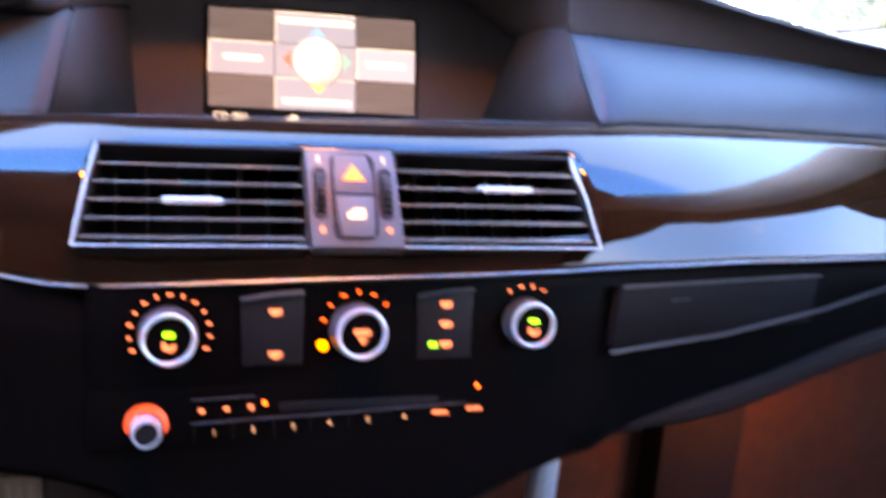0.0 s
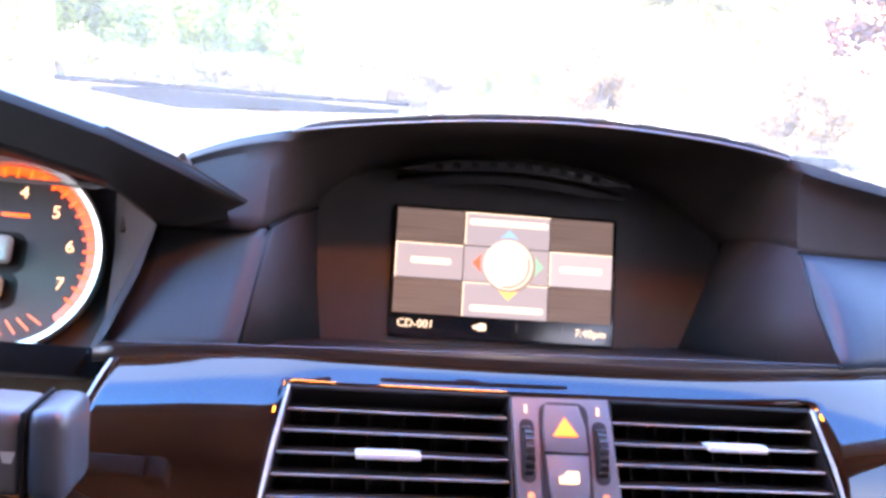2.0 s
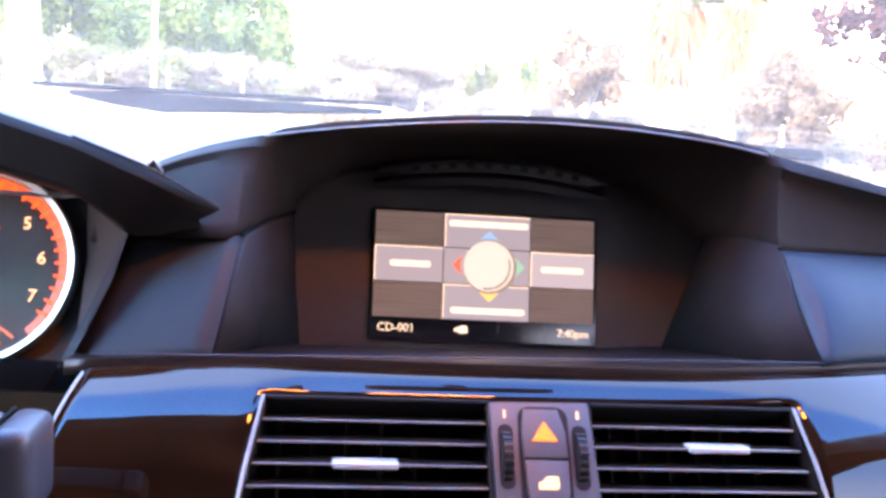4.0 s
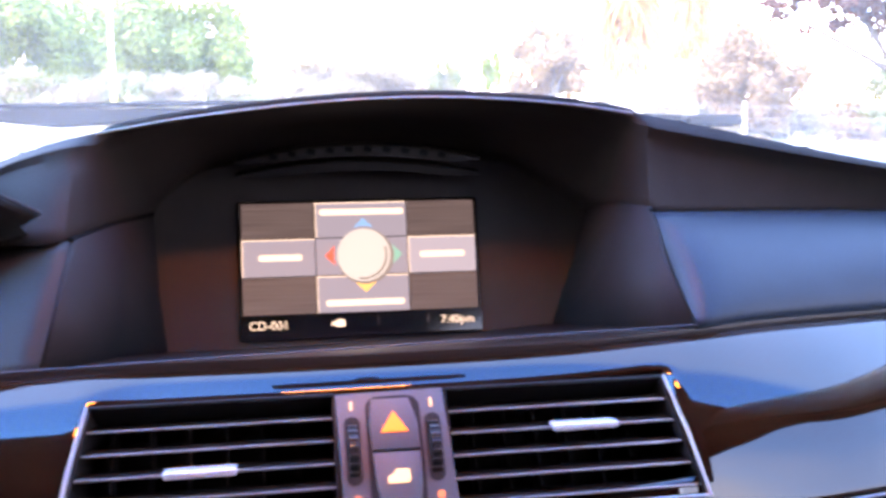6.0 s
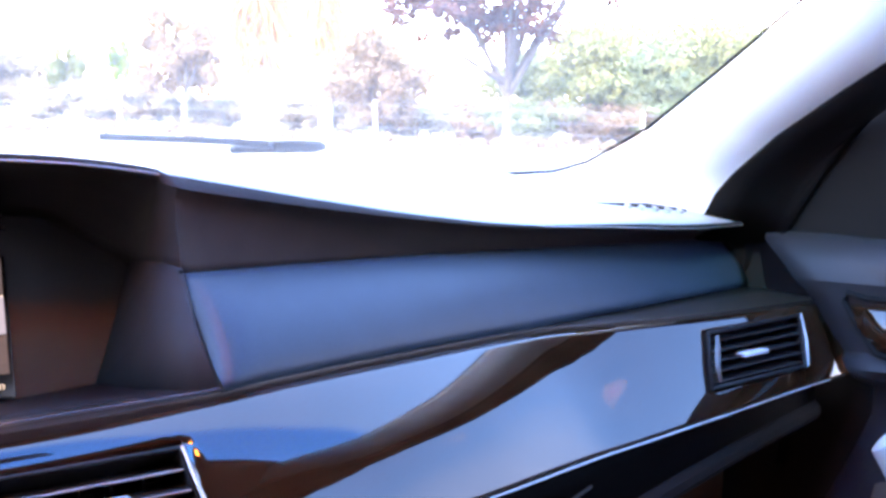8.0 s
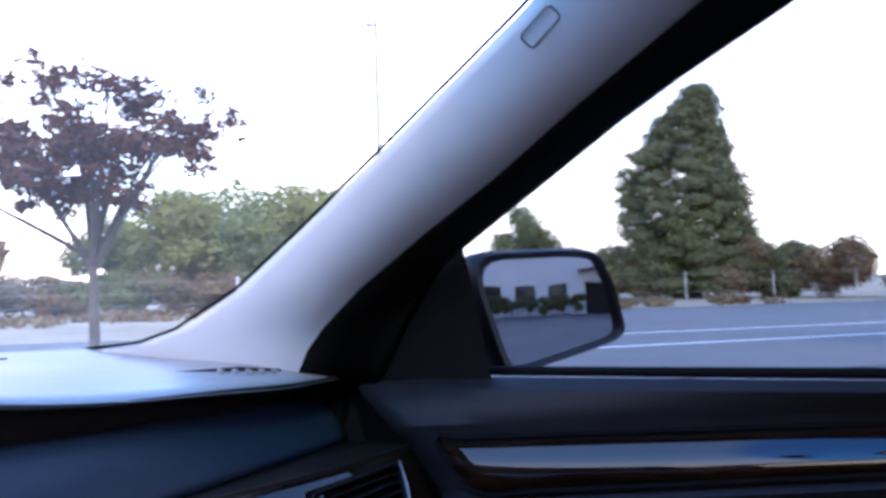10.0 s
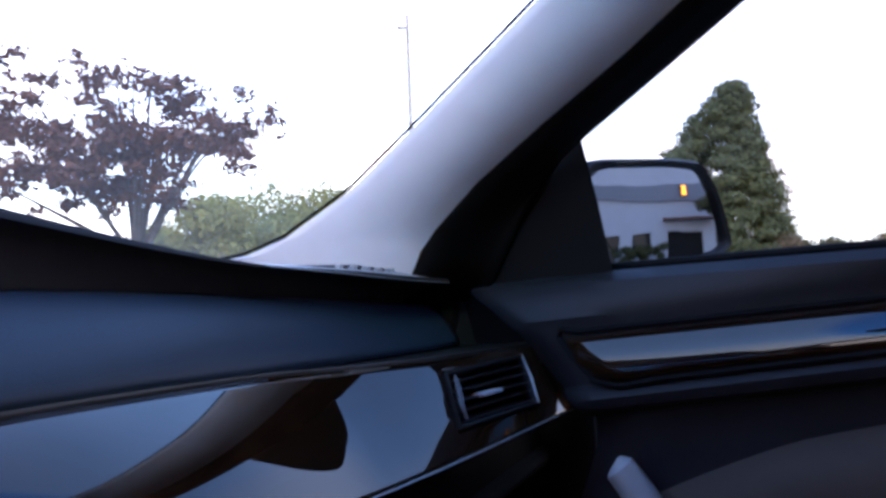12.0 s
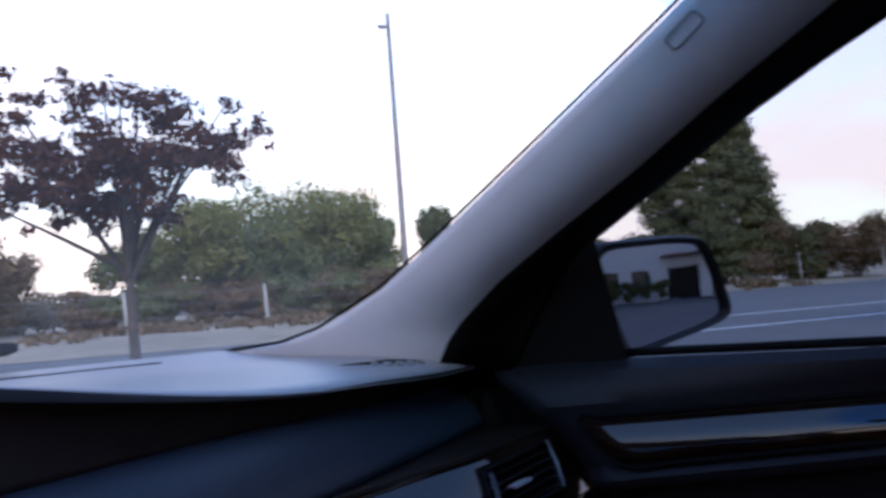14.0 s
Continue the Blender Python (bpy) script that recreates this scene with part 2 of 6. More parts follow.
def plate(outline, depth, bevel=0.0, bm=None, seg=2):
    """A flat outline in local x, y, thickened along z from -depth to 0, with a rounded front edge."""
    bm = bm or bmesh.new()
    vs = [bm.verts.new((x, y, 0)) for x, y in outline]
    f = bm.faces.new(vs)
    f.normal_update()
    if f.normal.z < 0:
        f.normal_flip()
    r = bmesh.ops.extrude_face_region(bm, geom=[f])
    new_v = [g for g in r["geom"] if isinstance(g, bmesh.types.BMVert)]
    for v in new_v:
        v.co.z -= depth
    bmesh.ops.recalc_face_normals(bm, faces=bm.faces)
    if bevel:
        top = [e for e in bm.edges if all(abs(v.co.z) < 1e-7 for v in e.verts)]
        bmesh.ops.bevel(bm, geom=top, offset=bevel, segments=seg, affect="EDGES", profile=0.6)
    return bm


def rounded(w, h, r, n=5, cx=0, cy=0):
    pts = []
    for sx, sy, a0 in ((1, 1, 0), (-1, 1, 90), (-1, -1, 180), (1, -1, 270)):
        for k in range(n + 1):
            a = radians(a0 + 90 * k / n)
            pts.append((cx + sx * (w / 2 - r) + r * math.cos(a), cy + sy * (h / 2 - r) + r * math.sin(a)))
    return pts


def loft(rows, close=False):
    """A sheet through rows of points."""
    bm = bmesh.new()
    g = [[bm.verts.new(p) for p in row] for row in rows]
    for a, b in zip(g, g[1:]):
        for i in range(len(a) - (0 if close else 1)):
            j = (i + 1) % len(a)
            bm.faces.new((a[i], a[j], b[j], b[i]))
    bmesh.ops.recalc_face_normals(bm, faces=bm.faces)
    return bm


def thick(ob, t, offset=-1):
    md = ob.modifiers.new("thickness", "SOLIDIFY")
    md.thickness, md.offset = t, offset
    return ob


def curve(pts):
    """A smooth function of x through points (x, y, z)."""
    xs = [p[0] for p in pts]

    def at(x):
        k = 0
        while k < len(xs) - 2 and x > xs[k + 1]:
            k += 1
        a, b = pts[k], pts[k + 1]
        h = b[0] - a[0]
        u = (x - a[0]) / h
        out = [x]
        for c in (1, 2):
            s = (b[c] - a[c]) / h
            pa, nb = (pts[k - 1] if k else a), (pts[k + 2] if k + 2 < len(pts) else b)
            ma = (b[c] - pa[c]) / (b[0] - pa[0]) if k else s
            mb = (nb[c] - a[c]) / (nb[0] - a[0]) if k + 2 < len(pts) else s
            out.append((2 * u**3 - 3 * u**2 + 1) * a[c] + (u**3 - 2 * u**2 + u) * h * ma
                       + (3 * u**2 - 2 * u**3) * b[c] + (u**3 - u**2) * h * mb)
        return Vector(out)
    return at


def steps(a, b, n):
    return [a + (b - a) * i / (n - 1) for i in range(n)]


def tube(pts, r, seg=8, cap=True):
    """A round bar through points; r is one radius or one for each point."""
    bm = bmesh.new()
    rings = []
    pts = [Vector(p) for p in pts]
    rs = r if isinstance(r, (list, tuple)) else [r] * len(pts)
    for i, p in enumerate(pts):
        d = (pts[min(i + 1, len(pts) - 1)] - pts[max(i - 1, 0)]).normalized()
        u = d.orthogonal().normalized()
        if rings:
            u = (last_u - d * last_u.dot(d)).normalized()
        last_u = u
        v = d.cross(u)
        rings.append([bm.verts.new(p + (u * math.cos(2 * math.pi * k / seg) + v * math.sin(2 * math.pi * k / seg)) * rs[i]) for k in range(seg)])
    for a, b in zip(rings, rings[1:]):
        for k in range(seg):
            j = (k + 1) % seg
            bm.faces.new((a[k], a[j], b[j], b[k]))
    if cap:
        bm.faces.new(rings[-1])
        bm.faces.new(list(reversed(rings[0])))
    bmesh.ops.recalc_face_normals(bm, faces=bm.faces)
    return bm


def words(text, size, material, parent, m, label="", name="lettering", align="CENTER", extrude=0.0002):
    cu = bpy.data.curves.new(name, "FONT")
    cu.body, cu.size, cu.extrude, cu.align_x, cu.align_y = text, size, extrude, align, "CENTER"
    cu.resolution_u = 3
    tmp = bpy.data.objects.new("tmp", cu)
    scene.collection.objects.link(tmp)
    me = bpy.data.meshes.new_from_object(tmp.evaluated_get(bpy.context.evaluated_depsgraph_get()))
    bpy.data.objects.remove(tmp)
    return part(name, me, material, parent, label, m, smooth=False)

# ---------------------------------------------------------------- dashboard lines (x, y, z)
BROW_EDGE = curve([(-0.215, -0.075, 0.932), (-0.186, -0.075, 0.950), (-0.151, -0.075, 0.9645), (-0.107, -0.075, 0.9745), (-0.048, -0.075, 0.983),
                   (0.007, -0.075, 0.9878), (0.06, -0.075, 0.9885), (0.123, -0.075, 0.984), (0.188, -0.074, 0.9725), (0.231, -0.068, 0.9640),
                   (0.31, -0.051, 0.9495), (0.40, -0.030, 0.9365), (0.52, -0.004, 0.9262), (0.60, 0.014, 0.9195), (0.70, 0.05, 0.914)])
PAD_TOP = curve([(0.135, -0.094, 0.930), (0.158, -0.088, 0.9285), (0.315, -0.039, 0.9215), (0.45, 0.006, 0.9125), (0.564, 0.044, 0.9045), (0.70, 0.090, 0.896)])
PAD_LOW = curve([(0.135, -0.148, 0.879), (0.165, -0.1375, 0.878), (0.287, -0.094, 0.8735), (0.38, -0.061, 0.869), (0.467, -0.031, 0.8655), (0.58, 0.008, 0.861), (0.70, 0.047, 0.857)])
WOOD_TOP = curve([(-0.20, -0.158, 0.8645), (-0.13, -0.153, 0.8690), (0.0, -0.1525, 0.8710), (0.10, -0.148, 0.8727), (0.16, -0.1410, 0.8750), (0.209, -0.1275, 0.8754), (0.2845, -0.1035, 0.8730),
                  (0.394, -0.0685, 0.8680), (0.443, -0.0605, 0.8649), (0.493, -0.0558, 0.8627), (0.543, -0.0523, 0.8607), (0.593, -0.0480, 0.8597), (0.70, -0.039, 0.8587)])
WOOD_LOW = curve([(-0.22, -0.205, 0.806), (-0.165, -0.205, 0.806), (-0.139, -0.206, 0.8015), (-0.115, -0.207, 0.7985), (-0.017, -0.203, 0.8015), (0.118, -0.197, 0.8065),
                  (0.16, -0.193, 0.8088), (0.20, -0.1880, 0.8094), (0.2458, -0.1785, 0.8098), (0.306, -0.1600, 0.8068), (0.4005, -0.1273, 0.8017), (0.450, -0.1143, 0.8001), (0.4995, -0.1036, 0.8001),
                  (0.5495, -0.0940, 0.8007), (0.601, -0.0850, 0.8025), (0.71, -0.071, 0.8077)])
XS = steps(-0.20, 0.70, 73)

dashboard = thing("dashboard", pose(0, 0, 0), "black soft vinyl car dashboard with dark glossy wood trim", "dashboard")

# top pad, from the brow's edge to the foot of the windscreen
def glass_foot(x):
    return Vector((x, 0.54 - 0.58 * x * x, 0.942))


def top_point(x, u):
    """On the top pad, x across, u from the brow's edge to the glass."""
    e = BROW_EDGE(max(x, -0.215)) if x > -0.215 else Vector((x, -0.075, 0.932))
    e.x = x
    p = e.lerp(glass_foot(x), u)
    p.z += 0.010 * math.sin(math.pi * min(1, u * 1.4)) * (1 - u)
    return p


rows = [[top_point(x, k / 12) for x in steps(-0.72, 0.70, 90)] for k in range(13)]
thick(part("top_pad", loft(rows), M_TOP_LIT, dashboard, "black grained vinyl top pad, painted pale as lit by the sky"), 0.0012)

part("defroster_slot", tube([top_point(x, 0.83) + Vector((0, 0, -0.0008)) for x in steps(-0.45, 0.52, 40)], 0.0022, 6), M_DARK, dashboard, "black defroster slot")
grille = part("corner_grille", tube([top_point(0.545, 0.24) + Vector((0, 0, -0.001)), top_point(0.60, 0.20) + Vector((0, 0, -0.0005)), top_point(0.64, 0.15)], [0.001, 0.0042, 0.002], 8), M_DARK, dashboard, "black slit of the corner air grille")
for i in range(5):
    p = top_point(0.575 + i * 0.0125, 0.20 - i * 0.013)
    part("grille_rib", box(0.0035, 0.014, 0.0035, bevel=0.001), M_TOP_LIT, grille, "", Matrix.Translation(p + Vector((0, -0.006, 0.001))) @ pose(0, 0, 0, 0, 0, -25))
# brow fascia: rolled lip, then back under to the display and the pads
INNER = curve([(-0.205, -0.100, 0.914), (-0.186, -0.100, 0.9185), (-0.130, -0.108, 0.9215), (-0.122, -0.060, 0.921), (-0.113, -0.002, 0.918), (-0.098, 0.006, 0.934), (-0.078, 0.009, 0.946),
               (0.0, 0.013, 0.950), (0.095, 0.012, 0.949), (0.118, 0.009, 0.938), (0.135, 0.006, 0.9275), (0.1475, -0.004, 0.9195), (0.1535, -0.055, 0.9265), (0.1585, -0.088, 0.9295)])
rows = []
for x in sorted(set(XS + steps(-0.205, 0.158, 90))):
    e = BROW_EDGE(x)
    if x > 0.1585:
        b = PAD_TOP(x) + Vector((0, 0.004, -0.003))
    elif x < -0.205:
        continue
    else:
        b = INNER(x)
    row = []
    for k in range(9):
        u = k / 8
        p = e.lerp(b, u)
        deep = min(1.0, abs(b.y - e.y) / 0.06)
        p.y += 0.003 * math.sin(math.pi * u) * (1 - deep) - 0.004 * math.sin(math.pi * min(1, u * 5))
        p.z += 0.006 * math.sin(math.pi * u) * deep
        row.append(p)
    rows.append(row)
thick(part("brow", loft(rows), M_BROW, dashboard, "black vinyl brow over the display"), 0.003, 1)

# passenger pad
rows = []
for f in steps(0, 1, 50):
    row = []
    for k in range(13):
        u = k / 12
        x = 0.158 + 0.0075 * u + (0.542 - 0.0075 * u) * f
        p = PAD_TOP(x).lerp(PAD_LOW(x), u)
        n = Vector((0.2, -0.72, 0.66))
        p += n * 0.007 * (math.sin(math.pi * u) ** 0.6) * min(1, f * 30) ** 0.5
        row.append(p)
    rows.append(row)
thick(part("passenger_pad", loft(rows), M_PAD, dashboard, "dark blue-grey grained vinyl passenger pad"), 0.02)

# pad on the driver's side of the display
rows = []
for k in range(11):
    u = k / 10
    a = Vector((-0.1885, -0.097, 0.9185)).lerp(Vector((-0.2005, -0.138, 0.8615)), u)
    b = Vector((-0.128, -0.110, 0.922)).lerp(Vector((-0.136, -0.148, 0.869)), u)
    rows.append([a.lerp(b, v / 6) + Vector((0, -0.6, 0.5)) * 0.0015 * math.sin(math.pi * u) for v in range(7)])
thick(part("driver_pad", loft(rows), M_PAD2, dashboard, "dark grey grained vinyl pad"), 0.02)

# ledge between pads and wood
rows = []
for x in XS:
    a = PAD_LOW(x) if x > 0.135 else Vector((x, -0.148 + 0.010 * max(0, (x + 0.136)) / 0.27, 0.8695 + 0.0095 * (x + 0.136) / 0.27))
    w = WOOD_TOP(x)
    a = a + Vector((0, 0.012, -0.002))
    rows.append([a, a.lerp(w, 0.5) + Vector((0, 0, 0.0015)), w + Vector((0, 0.004, 0.0025)), w + Vector((0, 0.002, -0.004))])
thick(part("ledge", loft(rows), mat("ledge_brown_black", (0.019, 0.011, 0.008), 0.35, spec=0.4, vary=0.2), dashboard, "brown-black satin ledge above the wood"), 0.003)

M_SEAM = mat("seam_dark_grey", (0.035, 0.033, 0.036), 0.5, vary=0.1)
part("ledge_seam", tube([Vector((x, -0.1485 + 0.012 * (x + 0.19) / 0.355, 0.8690 + 0.0105 * (x + 0.19) / 0.355)) for x in steps(-0.19, 0.165, 30)], 0.0005, 6), M_SEAM, dashboard, "thin grey seam along the ledge")

# wood trim, bulging, cut out for the middle vents
def wood_point(x, u):
    a, b = WOOD_TOP(x), WOOD_LOW(x)
    p = a.lerp(b, u)
    k = min(1, max(0, (x - 0.10) / 0.2))
    n = Vector((0.15 * k, -0.72, 0.68))
    r = min(1, max(0, (x - 0.15) / 0.28))
    f = max(0.0, min(1.0, (x + 0.115) / 0.03, (0.145 - x) / 0.07))
    f = f * f * (3 - 2 * f)
    side = (0.0098 - 0.0096 * r) * math.sin(math.pi * u ** 0.92)
    roll = 0.0045 * (1 - (1 - u / 0.25) ** 2) - 0.0018 if u < 0.25 else 0.0027 * math.sin(math.pi * (0.5 + (u - 0.25) / 1.5))
    return p + n * (side + (roll - side) * f)


VENT_U = (0.20, 0.80)
VENT_L = lambda u: -0.106 - 0.009 * u
VENT_R = lambda u: 0.138 + 0.014 * u


left_end = lambda u: -0.188 - 0.016 * u
right_end = lambda u: 0.690 + 0.006 * u
OUTER_L = lambda u: 0.553 - 0.030 * (u - 0.10)
OUTER_R = lambda u: 0.664 - 0.026 * (u - 0.10)
us = steps(0, VENT_U[0], 5) + steps(VENT_U[0], VENT_U[1], 12)[1:] + steps(VENT_U[1], 1, 6)[1:]
bm = bmesh.new()
grid = []
for u in us:
    xs_ = steps(left_end(u), VENT_L(u), 20) + steps(VENT_L(u), VENT_R(u), 40)[1:] + steps(VENT_R(u), OUTER_L(u), 60)[1:] + steps(OUTER_L(u), OUTER_R(u), 16)[1:] + steps(OUTER_R(u), right_end(u), 5)[1:]
    grid.append([bm.verts.new(wood_point(x, u)) for x in xs_])
for r in range(len(us) - 1):
    for c in range(len(grid[0]) - 1):
        if (4 <= r < 15 and 19 <= c < 58) or (3 <= r < 14 and 117 <= c < 132):
            continue
        bm.faces.new((grid[r][c], grid[r][c + 1], grid[r + 1][c + 1], grid[r + 1][c]))
bmesh.ops.recalc_face_normals(bm, faces=bm.faces)
thick(part("wood_trim", bm, M_WOOD, dashboard, "dark glossy walnut trim"), 0.004)

part("end_trim", tube([wood_point(left_end(u), u) + Vector((-0.0005, -0.001, 0.0005)) for u in steps(0.05, 0.98, 10)], 0.0008, 6), M_LIP, dashboard, "thin bright end of the wood trim")

# lower dashboard face
def low_y(x):
    return -0.19 + 0.085 * (x - 0.02) if x < 0.16 else -0.178 + 0.28 * (x - 0.16)


LOW_EDGE = curve([(-0.30, 0, 0.745), (-0.145, 0, 0.7165), (-0.097, 0, 0.702), (-0.05, 0, 0.67), (0.06, 0, 0.675), (0.142, 0, 0.706), (0.26, 0, 0.720), (0.387, 0, 0.744), (0.55, 0, 0.758), (0.70, 0, 0.765)])
rows = []
for x in steps(-0.30, 0.70, 60):
    t = WOOD_LOW(max(x, -0.22))
    zb = LOW_EDGE(x).z
    row = [Vector((x, t.y + 0.010, t.z)), Vector((x, t.y - 0.001, t.z - 0.001)), Vector((x, low_y(x) - 0.004, t.z - 0.006))]
    for u in steps(0, 1, 8)[1:]:
        z = t.z - 0.006 + (zb - t.z + 0.006) * u
        row.append(Vector((x, low_y(x) - 0.0075 - 0.18 * (t.z - z) * (0.6 if x > 0.16 else 1.0), z)))
    last = row[-1]
    row += [last + Vector((0, 0.004, -0.006)), last + Vector((0, 0.05, -0.012)), last + Vector((0, 0.22, -0.02))]
    rows.append(row)
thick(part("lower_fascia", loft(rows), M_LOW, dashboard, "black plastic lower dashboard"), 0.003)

# soft roll under the lower face
part("lower_roll", tube([Vector((x, low_y(x) - 0.0075 - 0.108 * (WOOD_LOW(x).z - LOW_EDGE(x).z) + 0.004, LOW_EDGE(x).z - 0.001)) for x in steps(0.155, 0.70, 30)], [0.0095 * min(1.0, 0.2 + k / 6) for k in range(30)], 10),
     mat("roll_brown_grey", (0.016, 0.011, 0.009), 0.8, spec=0.1, vary=0.2), dashboard, "dull brown-grey padded roll")

# bright line under the wood
part("trim_line", tube([WOOD_LOW(x) + Vector((0, -0.002, 0.0005)) for x in steps(-0.20, 0.668, 58)], 0.0007, 6), M_LIP, dashboard, "thin bright metal line")

# recess round the display
FRAME = pose(0.0078, -0.0065, 0.8905, 90 - 17, 0, 3.0)
M_FACE = mat("recess_face_vinyl", (0.019, 0.0165, 0.0172), 0.6, spec=0.14, bump=0.25, bump_scale=900, vary=0.15)
M_SURROUND = mat("surround_brown_black", (0.046, 0.037, 0.035), 0.42, spec=0.4, bump=0.1, bump_scale=1200, vary=0.15)
surround = part("display_surround", plate([(-0.1245, 0.012), (-0.1105, -0.055), (0.1115, -0.053), (0.1405, 0.018), (0.143, 0.034), (0.130, 0.056), (0.100, 0.070), (-0.085, 0.068), (-0.115, 0.052), (-0.1265, 0.030)], 0.006, 0.0015),
                M_SURROUND, dashboard, "brown-black display surround", FRAME)
side_l = loft([[(-0.128, -0.110, 0.9225), (-0.1225, -0.06, 0.923), (-0.1145, -0.003, 0.922)],
               [(-0.132, -0.128, 0.897), (-0.1225, -0.07, 0.888), (-0.1105, -0.012, 0.880)],
               [(-0.1365, -0.146, 0.869), (-0.121, -0.08, 0.856), (-0.1045, -0.020, 0.842)]])
thick(part("recess_side", side_l, M_FACE, dashboard, "brown-black side face of the display recess"), 0.003)
side_r = loft([[(0.1585, -0.0875, 0.9310), (0.1545, -0.055, 0.9290), (0.1490, -0.004, 0.9225)],
               [(0.1605, -0.111, 0.904), (0.1475, -0.062, 0.894), (0.1375, -0.008, 0.886)],
               [(0.1665, -0.137, 0.8785), (0.143, -0.078, 0.864), (0.1245, -0.014, 0.850)]])
thick(part("recess_side", side_r, M_FACE, dashboard, "brown-black side face of the display recess"), 0.003)
# dark joints where the brow, the side faces and the surround meet
for pts in ([(0.1570, -0.090, 0.9293), (0.1528, -0.056, 0.9267), (0.1465, -0.006, 0.9200)], [(0.1465, -0.0065, 0.9195), (0.1368, -0.0100, 0.8865), (0.1238, -0.0165, 0.8510)],
            [(-0.128, -0.1115, 0.9228), (-0.1215, -0.062, 0.9235), (-0.1115, -0.006, 0.9225)], [(-0.1135, -0.006, 0.9195), (-0.1095, -0.0145, 0.880), (-0.1035, -0.0235, 0.8435)]):
    part("recess_joint", tube(pts, 0.0013, 6), M_SEAL, dashboard)
# Unseen boards added to stop outside light leaking into the recess.
part("recess_light_stop", box(0.34, 0.004, 0.125, (0.022, 0.045, 0.883)), M_SEAL, dashboard, "black unseen board blocking light behind the display")
part("recess_base", box(0.29, 0.170, 0.004, (0.012, -0.040, 0.832)), M_SEAL, dashboard)
thick(part("recess_floor", loft([[(-0.140, -0.146, 0.8690), (-0.03, -0.143, 0.872), (0.07, -0.140, 0.875), (0.1675, -0.1345, 0.878)],
                           [(-0.128, -0.08, 0.8575), (-0.03, -0.078, 0.858), (0.07, -0.075, 0.861), (0.143, -0.074, 0.8645)],
                           [(-0.118, -0.012, 0.842), (-0.03, -0.008, 0.842), (0.07, -0.003, 0.846), (0.124, 0.0, 0.850)]]), M_BROW, dashboard), 0.003)
# ribbed speaker lip above the display
M_STEP = mat("lip_vinyl", (0.024, 0.021, 0.021), 0.55, spec=0.2, bump=0.2, bump_scale=900, vary=0.2)
for nm, hw, y0, z0, hgt, lb in (("display_lip", 0.070, -0.031, 0.9625, 0.0062, "black stepped lip above the display"), ("display_lip", 0.072, -0.014, 0.9530, 0.0060, "black lower lip above the display")):
    rows = []
    for x in steps(0.0078 - hw, 0.0078 + hw, 40):
        w_ = (x - 0.0078) / hw
        d = 0.009 * w_ * w_
        e = max(0.15, 1 - w_ ** 6)
        rows.append([(x, y0 + 0.012 + d, z0 + 0.001 - d), (x, y0 + d, z0 - d), (x, y0 - 0.0015 + d, z0 - 0.001 - d), (x, y0 - 0.001 + d, z0 - hgt * e - d), (x, y0 + 0.016 + d, z0 - hgt * e - 0.001 - d)])
    thick(part(nm, loft(rows), M_STEP, dashboard, lb), 0.0015)
tooth = part("grille_notch", box(0.0048, 0.002, 0.0036, bevel=0.0008), M_SEAL, dashboard, "small dark notch")
tooth.matrix_basis = pose(-0.040, -0.0296, 0.9562, 0, 12, 0)
for i in range(1, 10):
    x = -0.040 + i * 0.0105
    d = 0.009 * ((x - 0.0078) / 0.070) ** 2
    again(tooth, pose(x, -0.0325 + d, 0.9600 - d, 0, 12, 0))
d = 0.009 * (0.0478 / 0.070) ** 2
tooth.matrix_basis = pose(-0.040, -0.0325 + d, 0.9600 - d, 0, 12, 0)

# ---------------------------------------------------------------- display
display = thing("display_unit", FRAME, "lit colour display showing a menu compass, set in the dashboard", "screen")
W, HC, HS = 0.139, 0.0662, 0.0128
TOPV = 0.0375
M_LCD = mat("lcd_black_glass", (0.006, 0.006, 0.007), 0.15, vary=0.1)
part("screen_glass", plate(rounded(W + 0.004, HC + HS + 0.003, 0.002, 3, 0, TOPV - (HC + HS) / 2), 0.004, 0.0004), M_LCD, display, "black screen glass", pose(0, 0, 0.0022))


def lcd(name, c, s, stripes=False):
    m = glow(name, c, s, (0.01, 0.01, 0.01))
    if stripes:
        n, l = m.node_tree.nodes, m.node_tree.links
        co = n.new("ShaderNodeTexCoord")
        mp = n.new("ShaderNodeMapping")
        mp.inputs["Scale"].default_value = (20, 900, 1)
        no = n.new("ShaderNodeTexNoise")
        no.inputs["Scale"].default_value = 1.0
        rp = n.new("ShaderNodeValToRGB")
        rp.color_ramp.elements[0].position, rp.color_ramp.elements[1].position = 0.35, 0.65
        rp.color_ramp.elements[0].color = (c[0] * 0.75, c[1] * 0.75, c[2] * 0.75, 1)
        rp.color_ramp.elements[1].color = (c[0] * 1.25, c[1] * 1.25, c[2] * 1.25, 1)
        l.new(co.outputs["Object"], mp.inputs["Vector"])
        l.new(mp.outputs["Vector"], no.inputs["Vector"])
        l.new(no.outputs["Fac"], rp.inputs["Fac"])
        l.new(rp.outputs["Color"], n["Principled BSDF"].inputs["Emission Color"])
    return m


